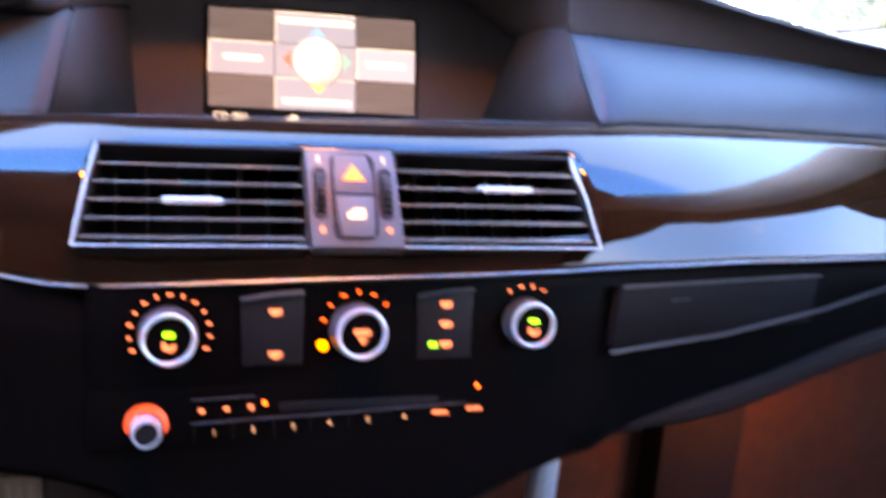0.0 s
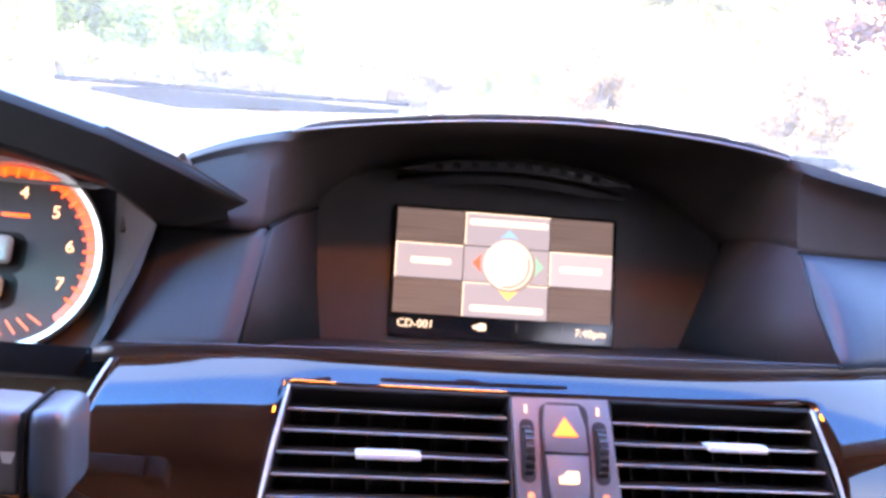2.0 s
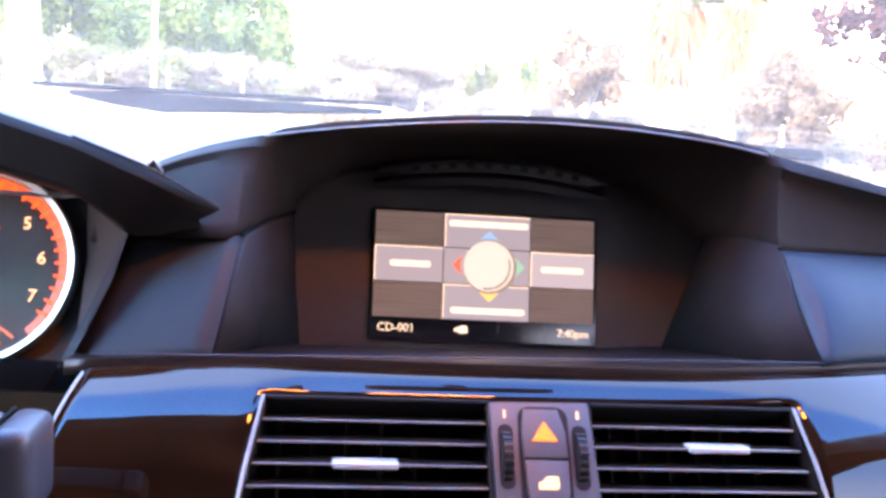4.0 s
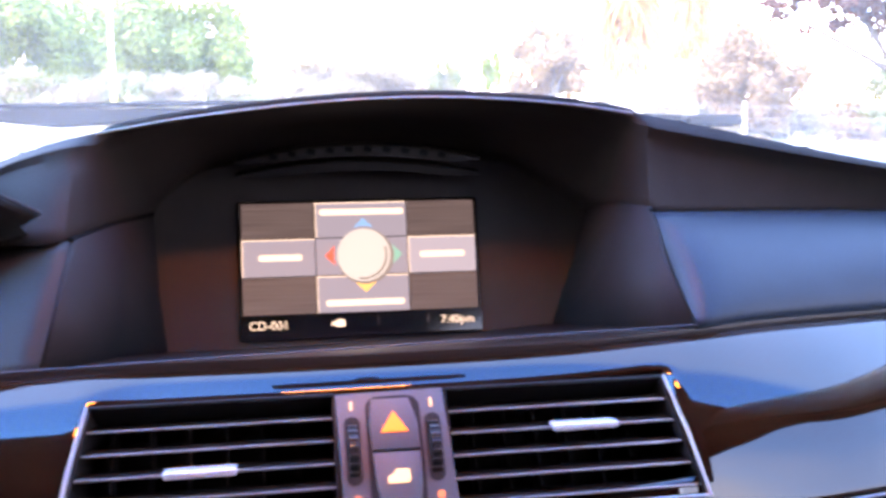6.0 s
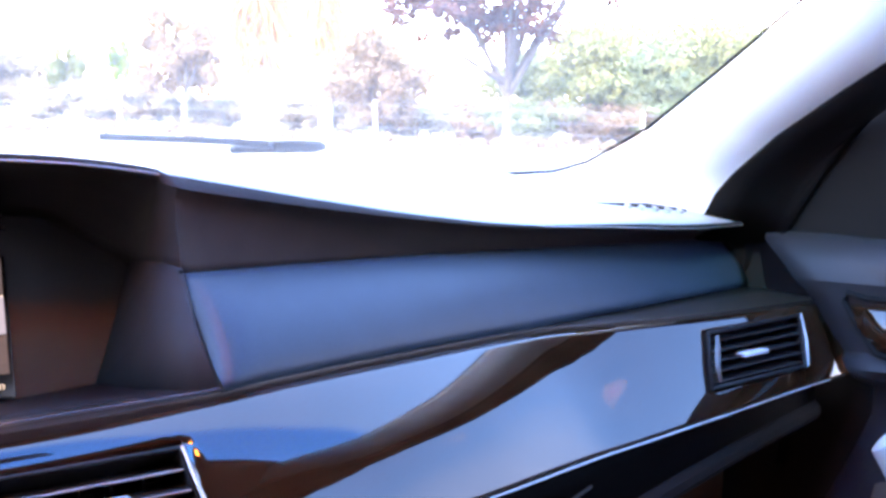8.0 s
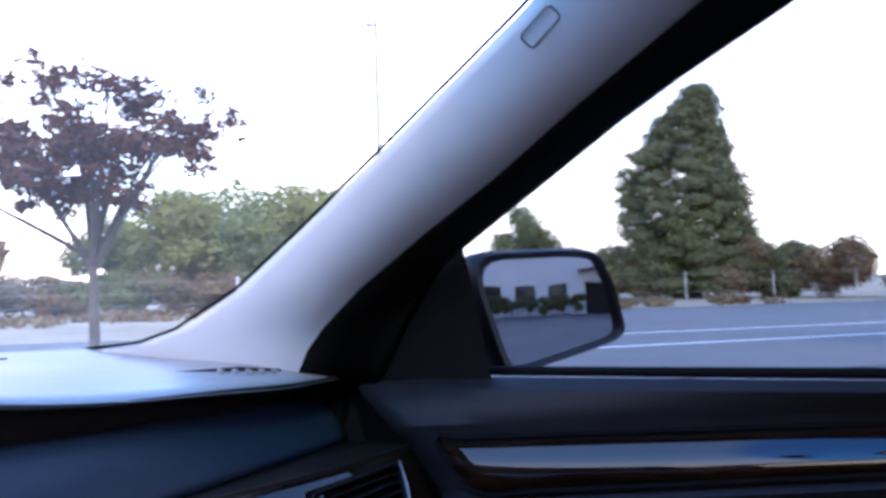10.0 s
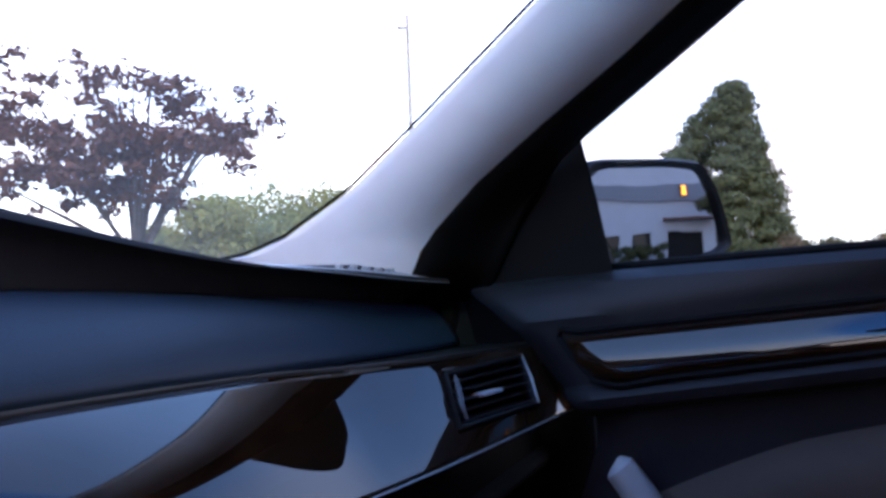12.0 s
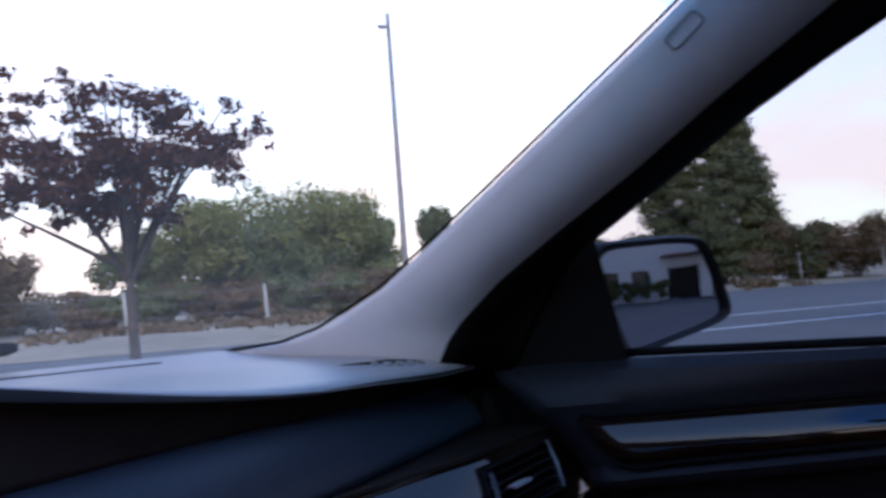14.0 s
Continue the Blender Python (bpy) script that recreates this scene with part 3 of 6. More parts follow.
L_DARK = lcd("screen_brown_field", (0.20, 0.185, 0.235), 0.133, True)
L_LIGHT = lcd("screen_pale_field", (0.46, 0.55, 0.88), 0.155)
L_BRIGHT = lcd("screen_bright_field", (0.52, 0.62, 0.96), 0.181)
L_WHITE = lcd("screen_white", (1, 0.97, 0.98), 0.292)
L_KNOB = lcd("screen_knob_white", (0.66, 0.80, 1), 0.232)
L_KSH = lcd("screen_knob_shade", (0.50, 0.52, 0.62), 0.120)
cols = (-W / 2, -W / 2 + 0.309 * W, -W / 2 + 0.703 * W, W / 2)
rws = (TOPV, TOPV - 0.325 * HC, TOPV - 0.665 * HC, TOPV - HC)
for i in range(3):
    for j in range(3):
        cw, ch = cols[i + 1] - cols[i], rws[j] - rws[j + 1]
        mid = (i == 1) or (j == 1)
        m_ = (L_BRIGHT if (i, j) == (2, 1) else L_LIGHT) if mid else L_DARK
        o = part("screen_field", box(cw - 0.0006, ch - 0.0006, 0.0002), m_, display, "pale violet menu field" if mid else "brown menu field",
                 pose((cols[i] + cols[i + 1]) / 2, (rws[j] + rws[j + 1]) / 2, 0.0025), smooth=False)
        if mid and (i, j) != (1, 1):
            part("field_edge", box(cw - 0.0006, 0.0006, 0.0001), L_WHITE, o, "", pose(0, ch / 2 - 0.0007, 0.0002), smooth=False)
            part("field_edge", box(0.0006, ch - 0.0006, 0.0001), L_WHITE, o, "", pose(-cw / 2 + 0.0007, 0, 0.0002), smooth=False)
kx, ky = cols[1] + 0.52 * (cols[2] - cols[1]), (rws[1] + rws[2]) / 2 + 0.0005
kn = part("screen_knob", lathe([(0.0158, 0), (0.0158, 0.0002), (0, 0.0002)], 40), L_KNOB, display, "white round menu knob", pose(kx, ky, 0.0028), smooth=False)
part("knob_shade", plate([(math.cos(radians(a)) * r, math.sin(radians(a)) * r) for a, r in [(a, 0.0135) for a in range(-100, 21, 10)] + [(a, 0.0148) for a in range(20, -101, -10)]], 0.0001),
     L_KSH, kn, "", pose(-0.0008, 0, 0.0004), smooth=False)
part("knob_shadow", lathe([(0.0168, 0), (0.0168, 0.0001), (0, 0.0001)], 40), L_KSH, kn, "", pose(0.0008, -0.0008, -0.0001), smooth=False)
for nm, c, px, py, rot in (("blue", (0.12, 0.38, 0.85), 0, 0.0185, 0), ("yellow", (0.80, 0.52, 0.22), 0.0006, -0.0185, 180), ("red", (0.85, 0.13, 0.10), -0.0190, 0, 90), ("teal", (0.12, 0.44, 0.46), 0.0190, 0, -90)):
    part("menu_arrow", plate([(-0.0062, -0.0022), (0, 0.0038), (0.0062, -0.0022), (0.0022, -0.0012), (-0.0022, -0.0012)], 0.0002),
         lcd("screen_arrow_" + nm, c, 0.36), display, nm + " menu arrow", pose(kx + px, ky + py, 0.0032, 0, 0, rot), smooth=False)
# unreadable captions as bars
for px, py, w_ in ((kx - 0.0005, TOPV - 0.0062, 0.050), (kx, rws[3] + 0.0058, 0.046), ((cols[0] + cols[1]) / 2 + 0.001, (rws[1] + rws[2]) / 2, 0.025), ((cols[2] + cols[3]) / 2, (rws[1] + rws[2]) / 2, 0.027)):
    part("caption_bar", plate(rounded(w_, 0.0036, 0.0012, 3), 0.0002), L_WHITE, display, "white caption bar", pose(px, py, 0.0031), smooth=False)
ys = TOPV - HC - 0.0062
words("CD-001", 0.0070, L_WHITE, display, pose(-0.0545, ys, 0.0024), "white lettering")
words("7:40pm", 0.0068, L_WHITE, display, pose(0.0563, ys, 0.0024), "white clock lettering")
part("speaker_sign", plate([(-0.004, -0.001), (-0.002, -0.001), (0.0005, -0.0025), (0.0005, 0.0028), (0.004, 0.0022), (0.0042, -0.0015), (0.002, -0.002), (0.001, 0.0025), (-0.002, 0.0012), (-0.004, 0.001)], 0.0002),
     L_WHITE, display, "", pose(-0.0145, ys, 0.0026), smooth=False)
for px in (0.009, 0.0385):
    part("status_line", box(0.0003, 0.0055, 0.0002), L_DARK, display, "", pose(px, ys + 0.001, 0.0024), smooth=False)

# ---------------------------------------------------------------- middle vents and switches
STACK = pose(0.0150, -0.1845, 0.8435, 90 - 38, 0, 3.7) @ pose(0, -0.0035, 0)
VH = 0.053


def vent(name, m, w_top, slant, h, slats, tab_x, tab_row, label, frame_right, lip, lean=0.0):
    """An air vent: dark box, upright vanes behind, level slats with bright edges, a sliding tab. slant: how far the outer side leans."""
    t = thing(name, m, label, "air vent", "dashboard air vents")
    top, low = h / 2, -h / 2
    xl_t, xr_t, xl_b, xr_b = -w_top / 2, w_top / 2, -w_top / 2, w_top / 2
    if frame_right:
        xr_b += slant
    else:
        xl_b -= slant
    xl_b, xr_b = xl_b - lean, xr_b - lean
    bm = bmesh.new()
    f = [bm.verts.new(p) for p in ((xl_t, top, 0), (xr_t, top, 0), (xr_b, low, 0), (xl_b, low, 0))]
    b = [bm.verts.new(p) for p in ((xl_t, top, -0.045), (xr_t, top, -0.045), (xr_b, low, -0.045), (xl_b, low, -0.045))]
    for i in range(4):
        bm.faces.new((f[i], f[(i + 1) % 4], b[(i + 1) % 4], b[i]))
    bm.faces.new(b)
    thick(part("housing", bm, M_DARK, t, "", None, False), 0.001, 0)
    for i in range(6):
        x = xl_b + (xr_t - xl_b) * (i + 1) / 7
        part("vane", box(0.0016, h * 0.92, 0.014, bevel=0.0004), M_DARK, t, "", pose(x, 0, -0.026))
    for i in range(slats):
        v = top - h * (0.175 + i * 0.185 if slats == 5 else (i + 0.9) / slats)
        u = (top - v) / h
        xa, xb = xl_t + (xl_b - xl_t) * u, xr_t + (xr_b - xr_t) * u
        bm = box(xb - xa - 0.001, 0.0015, 0.014, bevel=0.0005)
        s = part("slat", bm, M_DARK, t, "dark slat with a light edge", pose((xa + xb) / 2, v + 0.0034, -0.0085, 28))
        part("lip", box(xb - xa - 0.002, 0.0009, 0.0010, bevel=0.0003), lip, s, "grey lip", pose(0, 0.0004, 0.0072))
        if i == tab_row:
            part("tab", box(0.029, 0.0034, 0.010, bevel=0.0014, seg=3), M_SATIN, s, "satin silver sliding tab", pose(tab_x - (xa + xb) / 2, 0.0005, 0.0055))
    # outer chrome side
    xa, xb = (xr_t, xr_b) if frame_right else (xl_t, xl_b)
    d = 0.001 if frame_right else -0.001
    part("side_trim", tube([(xa + d, top + 0.001, 0.001), ((xa + xb) / 2 + d * 1.3, 0, 0.0025), (xb + d, low - 0.001, 0.001)], [0.0007, 0.0010, 0.0007], 10), M_LIP, t, "satin grey side trim")
    part("lower_trim", tube([(xl_b, low - 0.0005, 0.0005), (xr_b, low - 0.0005, 0.0005)], 0.0006, 8), lip, t, "thin lower edge")
    part("upper_trim", tube([(xl_t, top + 0.0005, 0.0005), (xr_t, top + 0.0005, 0.0005)], 0.0009, 8), M_DARK, t)
    return t


vent("centre_vent", STACK @ pose(-0.0708, 0, 0), 0.0990, 0.009, VH, 5, -0.0052, 2, "black slatted air vent with a silver tab and chrome side", False, M_LIP)
vent("centre_vent", STACK @ pose(0.0762, 0, 0), 0.0988, 0.009, VH, 5, 0.0108, 1, "black slatted air vent with a silver tab and chrome side", True, M_LIP)

switches = thing("switch_panel", STACK @ pose(0.0030, 0.0, 0.003) @ Matrix.Diagonal((0.94, 0.88, 1, 1)), "grey plastic switch panel with hazard and lock buttons between the vents", "switch panel")
part("panel", plate([(-0.0255, 0.030), (0.0235, 0.031), (0.0265, -0.032), (-0.0235, -0.032)], 0.010, 0.0012), M_GREY, switches, "grey plastic face")
hz = part("hazard_button", plate([(-0.0095, 0.026), (0.0075, 0.026), (0.0105, 0.014), (0.011, 0.0005), (-0.0105, 0.0005), (-0.011, 0.014)], 0.004, 0.0012), M_GREY, switches, "grey hazard button with a lit triangle", pose(0, 0, 0.002))
part("hazard_triangle", plate([(-0.0062, -0.0045), (0.0062, -0.0045), (0, 0.0055)], 0.0003), M_HAZ, hz, "lit red-orange triangle", pose(0, 0.0135, 0.0004), smooth=False)
lkb = part("lock_button", plate([(-0.0105, -0.0005), (0.011, -0.0005), (0.0105, -0.016), (0.009, -0.0265), (-0.0075, -0.0265), (-0.0095, -0.016)], 0.004, 0.0012), M_GREY, switches, "grey lock button with a lit sign", pose(0, 0, 0.002))
part("lock_sign", plate([(-0.005, -0.003), (0.004, -0.003), (0.005, -0.001), (0.0045, 0.0035), (-0.001, 0.0035), (-0.003, 0.001), (-0.005, 0.0005)], 0.0003), M_WHITE, lkb, "", pose(0.0005, -0.0125, 0.0004), smooth=False)
part("button_seam", plate(rounded(0.0245, 0.055, 0.006, 4), 0.002), M_DARK, switches, "", pose(0, 0, 0.0006))
for sx in (-0.0185, 0.0175):
    wh = part("thumbwheel", lathe([(0.014, -0.0025), (0.0165, -0.002), (0.0165, 0.002), (0.014, 0.0025)], 40), M_DARK, switches, "black ribbed thumbwheel", pose(sx, 0.0015, -0.0105, 0, 90, 0))
    for i in range(9):
        a = radians(-55 + i * 110 / 8)
        part("rib", box(0.0012, 0.0012, 0.0042, bevel=0.0003), M_SLAT, wh, "", pose(0.0167 * math.cos(a) * -1, 0.0167 * math.sin(a), 0, 0, 0, math.degrees(-a)))
    part("wheel_slot", plate(rounded(0.0072, 0.033, 0.0034, 5), 0.001), M_DARK, switches, "", pose(sx, 0.0015, 0.0004))
    part("scale_mark", box(0.0012, 0.0042, 0.0004), M_WHITE, switches, "", pose(sx, 0.0235, 0.0003), smooth=False)
    part("scale_mark", plate(rounded(0.0032, 0.0038, 0.0012, 3), 0.0003), M_PINK, switches, "", pose(sx + 0.0008, -0.0215, 0.0004), smooth=False)

# ---------------------------------------------------------------- climate panel
CLIM = pose(0.0227, -0.2015, 0.7747, 90 - 10, 0, 5.5)
climate = thing("climate_panel", CLIM, "black climate control panel with three silver knobs and orange marks", "control panel")
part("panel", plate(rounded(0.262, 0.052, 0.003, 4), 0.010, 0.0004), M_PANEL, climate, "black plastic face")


M_KNOB = mat("knob_dark_grey", (0.045, 0.045, 0.05), 0.4, spec=0.3, vary=0.1)


def dial(cx, cy, r, a0, a1, n, lit, led, ring=1.46):
    k = part("knob", lathe([(r * 1.10, 0), (r * 1.07, 0.006), (r * 1.0, 0.0115), (r * 0.9, 0.0125), (0, 0.0125)], 56), M_KNOB, climate, "dark grey knob body", pose(cx - 0.0008, cy - 0.0003, 0))
    part("knob_ring", lathe([(r * 0.80, 0.0115), (r * 0.82, 0.0142), (r * 0.90, 0.0150), (r * 0.98, 0.0144), (r * 1.0, 0.0125), (r * 0.98, 0.0110)], 56), M_SATIN, k, "satin silver ring")
    part("knob_cap", lathe([(r * 0.80, 0.011), (r * 0.785, 0.0136), (0, 0.0138)], 40), M_PANEL, k, "black knob cap")
    if led:
        part("indicator", plate(rounded(0.0055, 0.0026, 0.0012, 4), 0.0003), M_GREEN, k, "lit green light", pose(0, 0.0024, 0.0142), smooth=False)
        part("knob_sign", plate([(-0.003, -0.002), (0.001, -0.003), (0.003, -0.0015), (0.0034, 0.001), (0.002, 0.0005), (0.0, -0.0006), (-0.0015, 0.0018), (-0.003, 0.0018)], 0.0003), M_PINK, k, "", pose(0, -0.0028, 0.0142), smooth=False)
    else:
        part("knob_sign", plate(rounded(0.0085, 0.0030, 0.0008, 3), 0.0003), M_PINK, k, "", pose(0, 0.001, 0.0142), smooth=False)
        part("knob_sign", plate([(-0.0025, 0.002), (0.0025, 0.002), (0, -0.002)], 0.0003), M_PINK, k, "", pose(0, -0.0035, 0.0142), smooth=False)
    for i in range(n):
        a = radians(a0 + (a1 - a0) * i / (n - 1))
        w_ = 0.0028 if i % 2 == 0 else 0.0022
        part("scale_mark", plate(rounded(w_, 0.0014, 0.0005, 3), 0.0003), lit, climate, "lit orange mark", pose(cx + r * ring * math.cos(a), cy + r * ring * math.sin(a) + 0.0005, 0.0004, 0, 0, math.degrees(a) if i % 2 else 0), smooth=False)


dial(-0.0930, 0.001, 0.0130, 205, -25, 13, M_PINK, True)
dial(0.0, 0.001, 0.0132, 215, -35, 11, M_ORANGE, False, 1.42)
dial(0.0925, 0.003, 0.0124, 228, 15, 11, M_PINK, True, 1.50)
part("indicator", lathe([(0.0030, 0), (0.0026, 0.0008), (0, 0.001)], 20), M_AMBER, climate, "lit amber light", pose(-0.0185, -0.0068, 0.0002))
for cx, signs in ((-0.0440, ((0.0015, 0.0100, 0), (0.0015, -0.0115, 0))), (0.0460, ((0.0005, 0.0120, 0), (0.0005, 0.0015, 0), (0.0005, -0.0090, 1)))):
    bt = part("rocker", plate([(-0.0155, 0.0165), (0.0155, 0.020), (0.0150, -0.0165), (-0.0145, -0.0165)], 0.003, 0.0008), M_DARK, climate, "black rocker button", pose(cx, 0.001, 0.0022))
    part("rocker_edge", tube([(-0.0155, 0.0168, 0.0012), (0, 0.0192, 0.0014), (0.0155, 0.0203, 0.0012)], 0.0010, 8), M_GREY, bt, "grey rocker edge")
    for sx, sy, g in signs:
        part("button_sign", plate([(-0.0034, 0.0017), (0.0034, 0.0017), (0.0028, -0.0010), (0.0, -0.0020), (-0.0028, -0.0010)], 0.0003), M_PINK, bt, "lit sign", pose(sx, sy, 0.0005), smooth=False)
        if g:
            part("indicator", plate(rounded(0.0050, 0.0026, 0.0012, 4), 0.0003), M_GREEN, bt, "lit green light", pose(-0.0065, sy, 0.0005), smooth=False)

# ---------------------------------------------------------------- radio
radio = thing("radio_panel", CLIM @ pose(0.0, -0.0405, 0.0005, 0, 0, 0), "black radio panel with orange-lit buttons and a ringed knob", "radio")
part("panel", plate(rounded(0.262, 0.0285, 0.003, 4), 0.010, 0.0004), M_PANEL, radio, "black plastic face")
vk = part("volume_knob", lathe([(0.0074, 0), (0.0072, 0.010), (0.0067, 0.0125), (0.0055, 0.0125), (0.0050, 0.0115), (0, 0.0115)], 40), M_SATIN, radio, "satin silver volume knob", pose(-0.1040, -0.0040, 0))
part("knob_cap", lathe([(0.0054, 0.010), (0.0053, 0.0122), (0, 0.0123)], 32), M_DARK, vk, "black knob cap")
bm = bmesh.new()
prev = None
for i in range(25):
    a = radians(-15 + i * 210 / 24)
    w_ = 0.0032 * math.sin(math.pi * i / 24) ** 0.5
    cur = [bm.verts.new((r * math.cos(a), r * math.sin(a), h)) for r, h in ((0.0084, 0.0036), (0.0084 + w_, 0.0026), (0.0084 + w_, 0.0))]
    if prev:
        for k in range(2):
            bm.faces.new((prev[k], prev[k + 1], cur[k + 1], cur[k]))
    prev = cur
bmesh.ops.recalc_face_normals(bm, faces=bm.faces)
part("knob_glow", bm, glow("knob_ring_glow", (1.0, 0.12, 0.035), 0.22), vk, "orange lit crescent")
part("slot", plate(rounded(0.118, 0.0042, 0.001, 3), 0.0015, 0.0003), M_DARK, radio, "black disc slot", pose(0.019, 0.0030, 0.0012))
part("slot_edge", tube([(-0.083, -0.0030, 0.0010), (0.0, -0.0013, 0.0012), (0.078, 0.0010, 0.0010)], 0.0005, 6), M_KNOB, radio, "grey slot edge")
part("button_edge", tube([(-0.083, 0.0085, 0.0010), (-0.052, 0.0095, 0.0010)], 0.0004, 6), M_KNOB, radio)
for i, (x, y) in enumerate(((-0.078, 0.0030), (-0.066, 0.0035), (-0.054, 0.0038))):
    part("button_sign", plate(rounded(0.0026, 0.0024, 0.0007, 3), 0.0003), M_PINK, radio, "", pose(x, y, 0.0008), smooth=False)
for x, y in ((-0.0475, 0.0060), (0.065, 0.0095)):
    part("indicator", lathe([(0.0012, 0), (0.001, 0.0005), (0, 0.0006)], 12), glow("red_dot", (1.0, 0.12, 0.03), 1.5), radio, "", pose(x, y, 0.0022))
for i, x in enumerate((-0.072, -0.053, -0.033, -0.0145, 0.0055, 0.025)):
    part("button_seam", box(0.0004, 0.008, 0.0003), M_DARK, radio, "", pose(x - 0.0095, -0.009 + i * 0.0006, 0.0004), smooth=False)
    words(str(i + 1), 0.0038, M_DIM, radio, pose(x, -0.0082 + i * 0.0006, 0.0016), "", "button_number")
for x, y in ((0.0445, -0.0040), (0.0635, -0.0028)):
    part("button_sign", plate(rounded(0.0085, 0.0016, 0.0005, 3), 0.0020), M_PINK, radio, "", pose(x, y, 0.0022), smooth=False)

# ---------------------------------------------------------------- drinks-holder flap and glovebox
FLAP = pose(0.2415, -0.1785, 0.7825, 90 - 7, 0, 15.6) @ pose(0, 0, -0.0022)
flap = thing("cupholder_flap", FLAP, "closed black plastic drinks-holder flap in the lower dashboard", "flap")
part("panel", plate([(-0.076, 0.0155), (0.0765, 0.0125), (0.072, -0.016), (-0.080, -0.0175)], 0.008, 0.0015), mat("flap_plastic", (0.0068, 0.0061, 0.0063), 0.5, spec=0.10, bump=0.15, bump_scale=1200, vary=0.15), flap, "dull black plastic flap")
part("flap_edge", tube([(-0.083, -0.0195, 0.001), (0.0, -0.0165, 0.0018), (0.08, -0.0085, 0.001), (0.16, 0.004, -0.001)], 0.0011, 6), M_SLAT, flap, "light lower edge")
part("flap_edge", tube([(-0.076, 0.0165, 0.001), (0.077, 0.0135, 0.001)], 0.0006, 6), M_GREY, flap)
part("flap_mark", box(0.014, 0.0008, 0.0004), M_SLAT, flap, "", pose(-0.034, 0.006, 0.0002, 0, 0, 1), smooth=False)

# ---------------------------------------------------------------- passenger's outer vent
TL, TR, BL, BR = (wood_point(f(u), u) for u in (0.15, 0.7455) for f in (OUTER_L, OUTER_R))
ex = (TR - TL + BR - BL).normalized()
up = (TL + TR - BL - BR) / 2
ez = ex.cross(up).normalized()
ey = ez.cross(ex)
m_ = Matrix((ex, ey, ez)).transposed().to_4x4()
m_.translation = (TL + TR + BL + BR) / 4 + ex * 0.5 * up.dot(ex) + ez * 0.0015
OW, OH, OS = (TR - TL).length, up.dot(ey), up.dot(ex)
ov = vent("outer_vent", m_, OW, 0.0, OH, 5, -0.004 - OS / 2, 2, "black slatted outer air vent with a silver tab beside the door", True, M_SLAT, OS)
part("rim", tube([(-OW / 2, OH / 2, 0), (OW / 2, OH / 2, 0), (OW / 2 - OS, -OH / 2, 0), (-OW / 2 - OS, -OH / 2, 0), (-OW / 2, OH / 2, 0)], 0.0016, 8), M_DARK, ov, "thin black rim")
part("inner_trim", tube([(-OW / 2 + 0.006, OH / 2 - 0.004, 0.002), (-OW / 2 + 0.004 - OS * 0.4, OH * 0.12, 0.005), (-OW / 2 + 0.004 - OS * 0.8, -OH * 0.2, 0.005), (-OW / 2 + 0.009 - OS, -OH / 2 + 0.003, 0.002)], [0.0012, 0.0022, 0.0020, 0.0012], 8), M_GREY, ov, "curved satin strip")
part("end_cap", loft([[(0.70, 0.095, 0.925), (0.715, 0.06, 0.925)], [(0.70, 0.06, 0.86), (0.715, 0.04, 0.86)], [(0.70, -0.012, 0.775), (0.715, -0.01, 0.775)], [(0.70, 0.0, 0.70), (0.715, 0.0, 0.70)]]), M_LOW, dashboard)

# ---------------------------------------------------------------- instrument cluster
GAUGE = pose(-0.2695, -0.080, 0.893, 90 - 20, 0, 0) @ Matrix.Diagonal((1.03, 1.03, 1.0, 1))
cluster = thing("instrument_cluster", GAUGE, "instrument cluster with an orange-lit rev counter behind the wheel", "instrument cluster")
part("face", plate([(-0.12, 0.069), (-0.05, 0.073), (0.0, 0.070), (0.022, 0.063), (0.048, 0.0435), (0.064, 0.030), (0.0712, 0.0183), (0.0702, 0.0026), (0.0588, -0.0475), (0.0452, -0.0613), (-0.12, -0.064)], 0.01, 0.002), mat("cluster_bezel_grey", (0.042, 0.039, 0.041), 0.55, spec=0.25, bump=0.1, bump_scale=1500, vary=0.12), cluster, "dull grey cluster bezel", pose(0, 0, -0.0015))
part("bezel_clip", box(0.0080, 0.0060, 0.003, bevel=0.0012), M_SATIN, cluster, "small silver clip", pose(0.0668, 0.0070, -0.001))
part("dial", lathe([(0.0465, 0), (0.0465, 0.001), (0, 0.001)], 64), mat("dial_grey", (0.05, 0.045, 0.045), 0.5), cluster, "dark grey dial")
bm = lathe([(0.0465, 0.0), (0.0475, 0.006), (0.0505, 0.007), (0.0515, 0.0)], 72)
part("ring", bm, M_SATIN, cluster, "bright silver dial ring")
bm = bmesh.new()
ra, rb = 0.0418, 0.0464
prev = None
for i in range(61):
    a = radians(110 - i * 157 / 60)
    cur = [bm.verts.new((r * math.cos(a), r * math.sin(a), z)) for r, z in ((ra, 0.0012), (rb, 0.0022))]
    if prev:
        bm.faces.new((prev[0], prev[1], cur[1], cur[0]))
    prev = cur
part("dial_glow", bm, glow("dial_orange_glow", (1.0, 0.13, 0.04), 0.27), cluster, "orange lit dial rim")
for i, t in enumerate(("4", "5", "6", "7")):
    a = radians(80 - i * 35)
    words(t, 0.0092, M_WHITE, cluster, pose(0.033 * math.cos(a), 0.033 * math.sin(a), 0.0014), "", "dial_number")
for i in range(15):
    a = radians(97 - i * 9.2)
    part("dial_mark", box(0.005, 0.0011, 0.0004), M_ORANGE, cluster, "", pose(0.0425 * math.cos(a), 0.0425 * math.sin(a), 0.0032, 0, 0, math.degrees(a)), smooth=False)
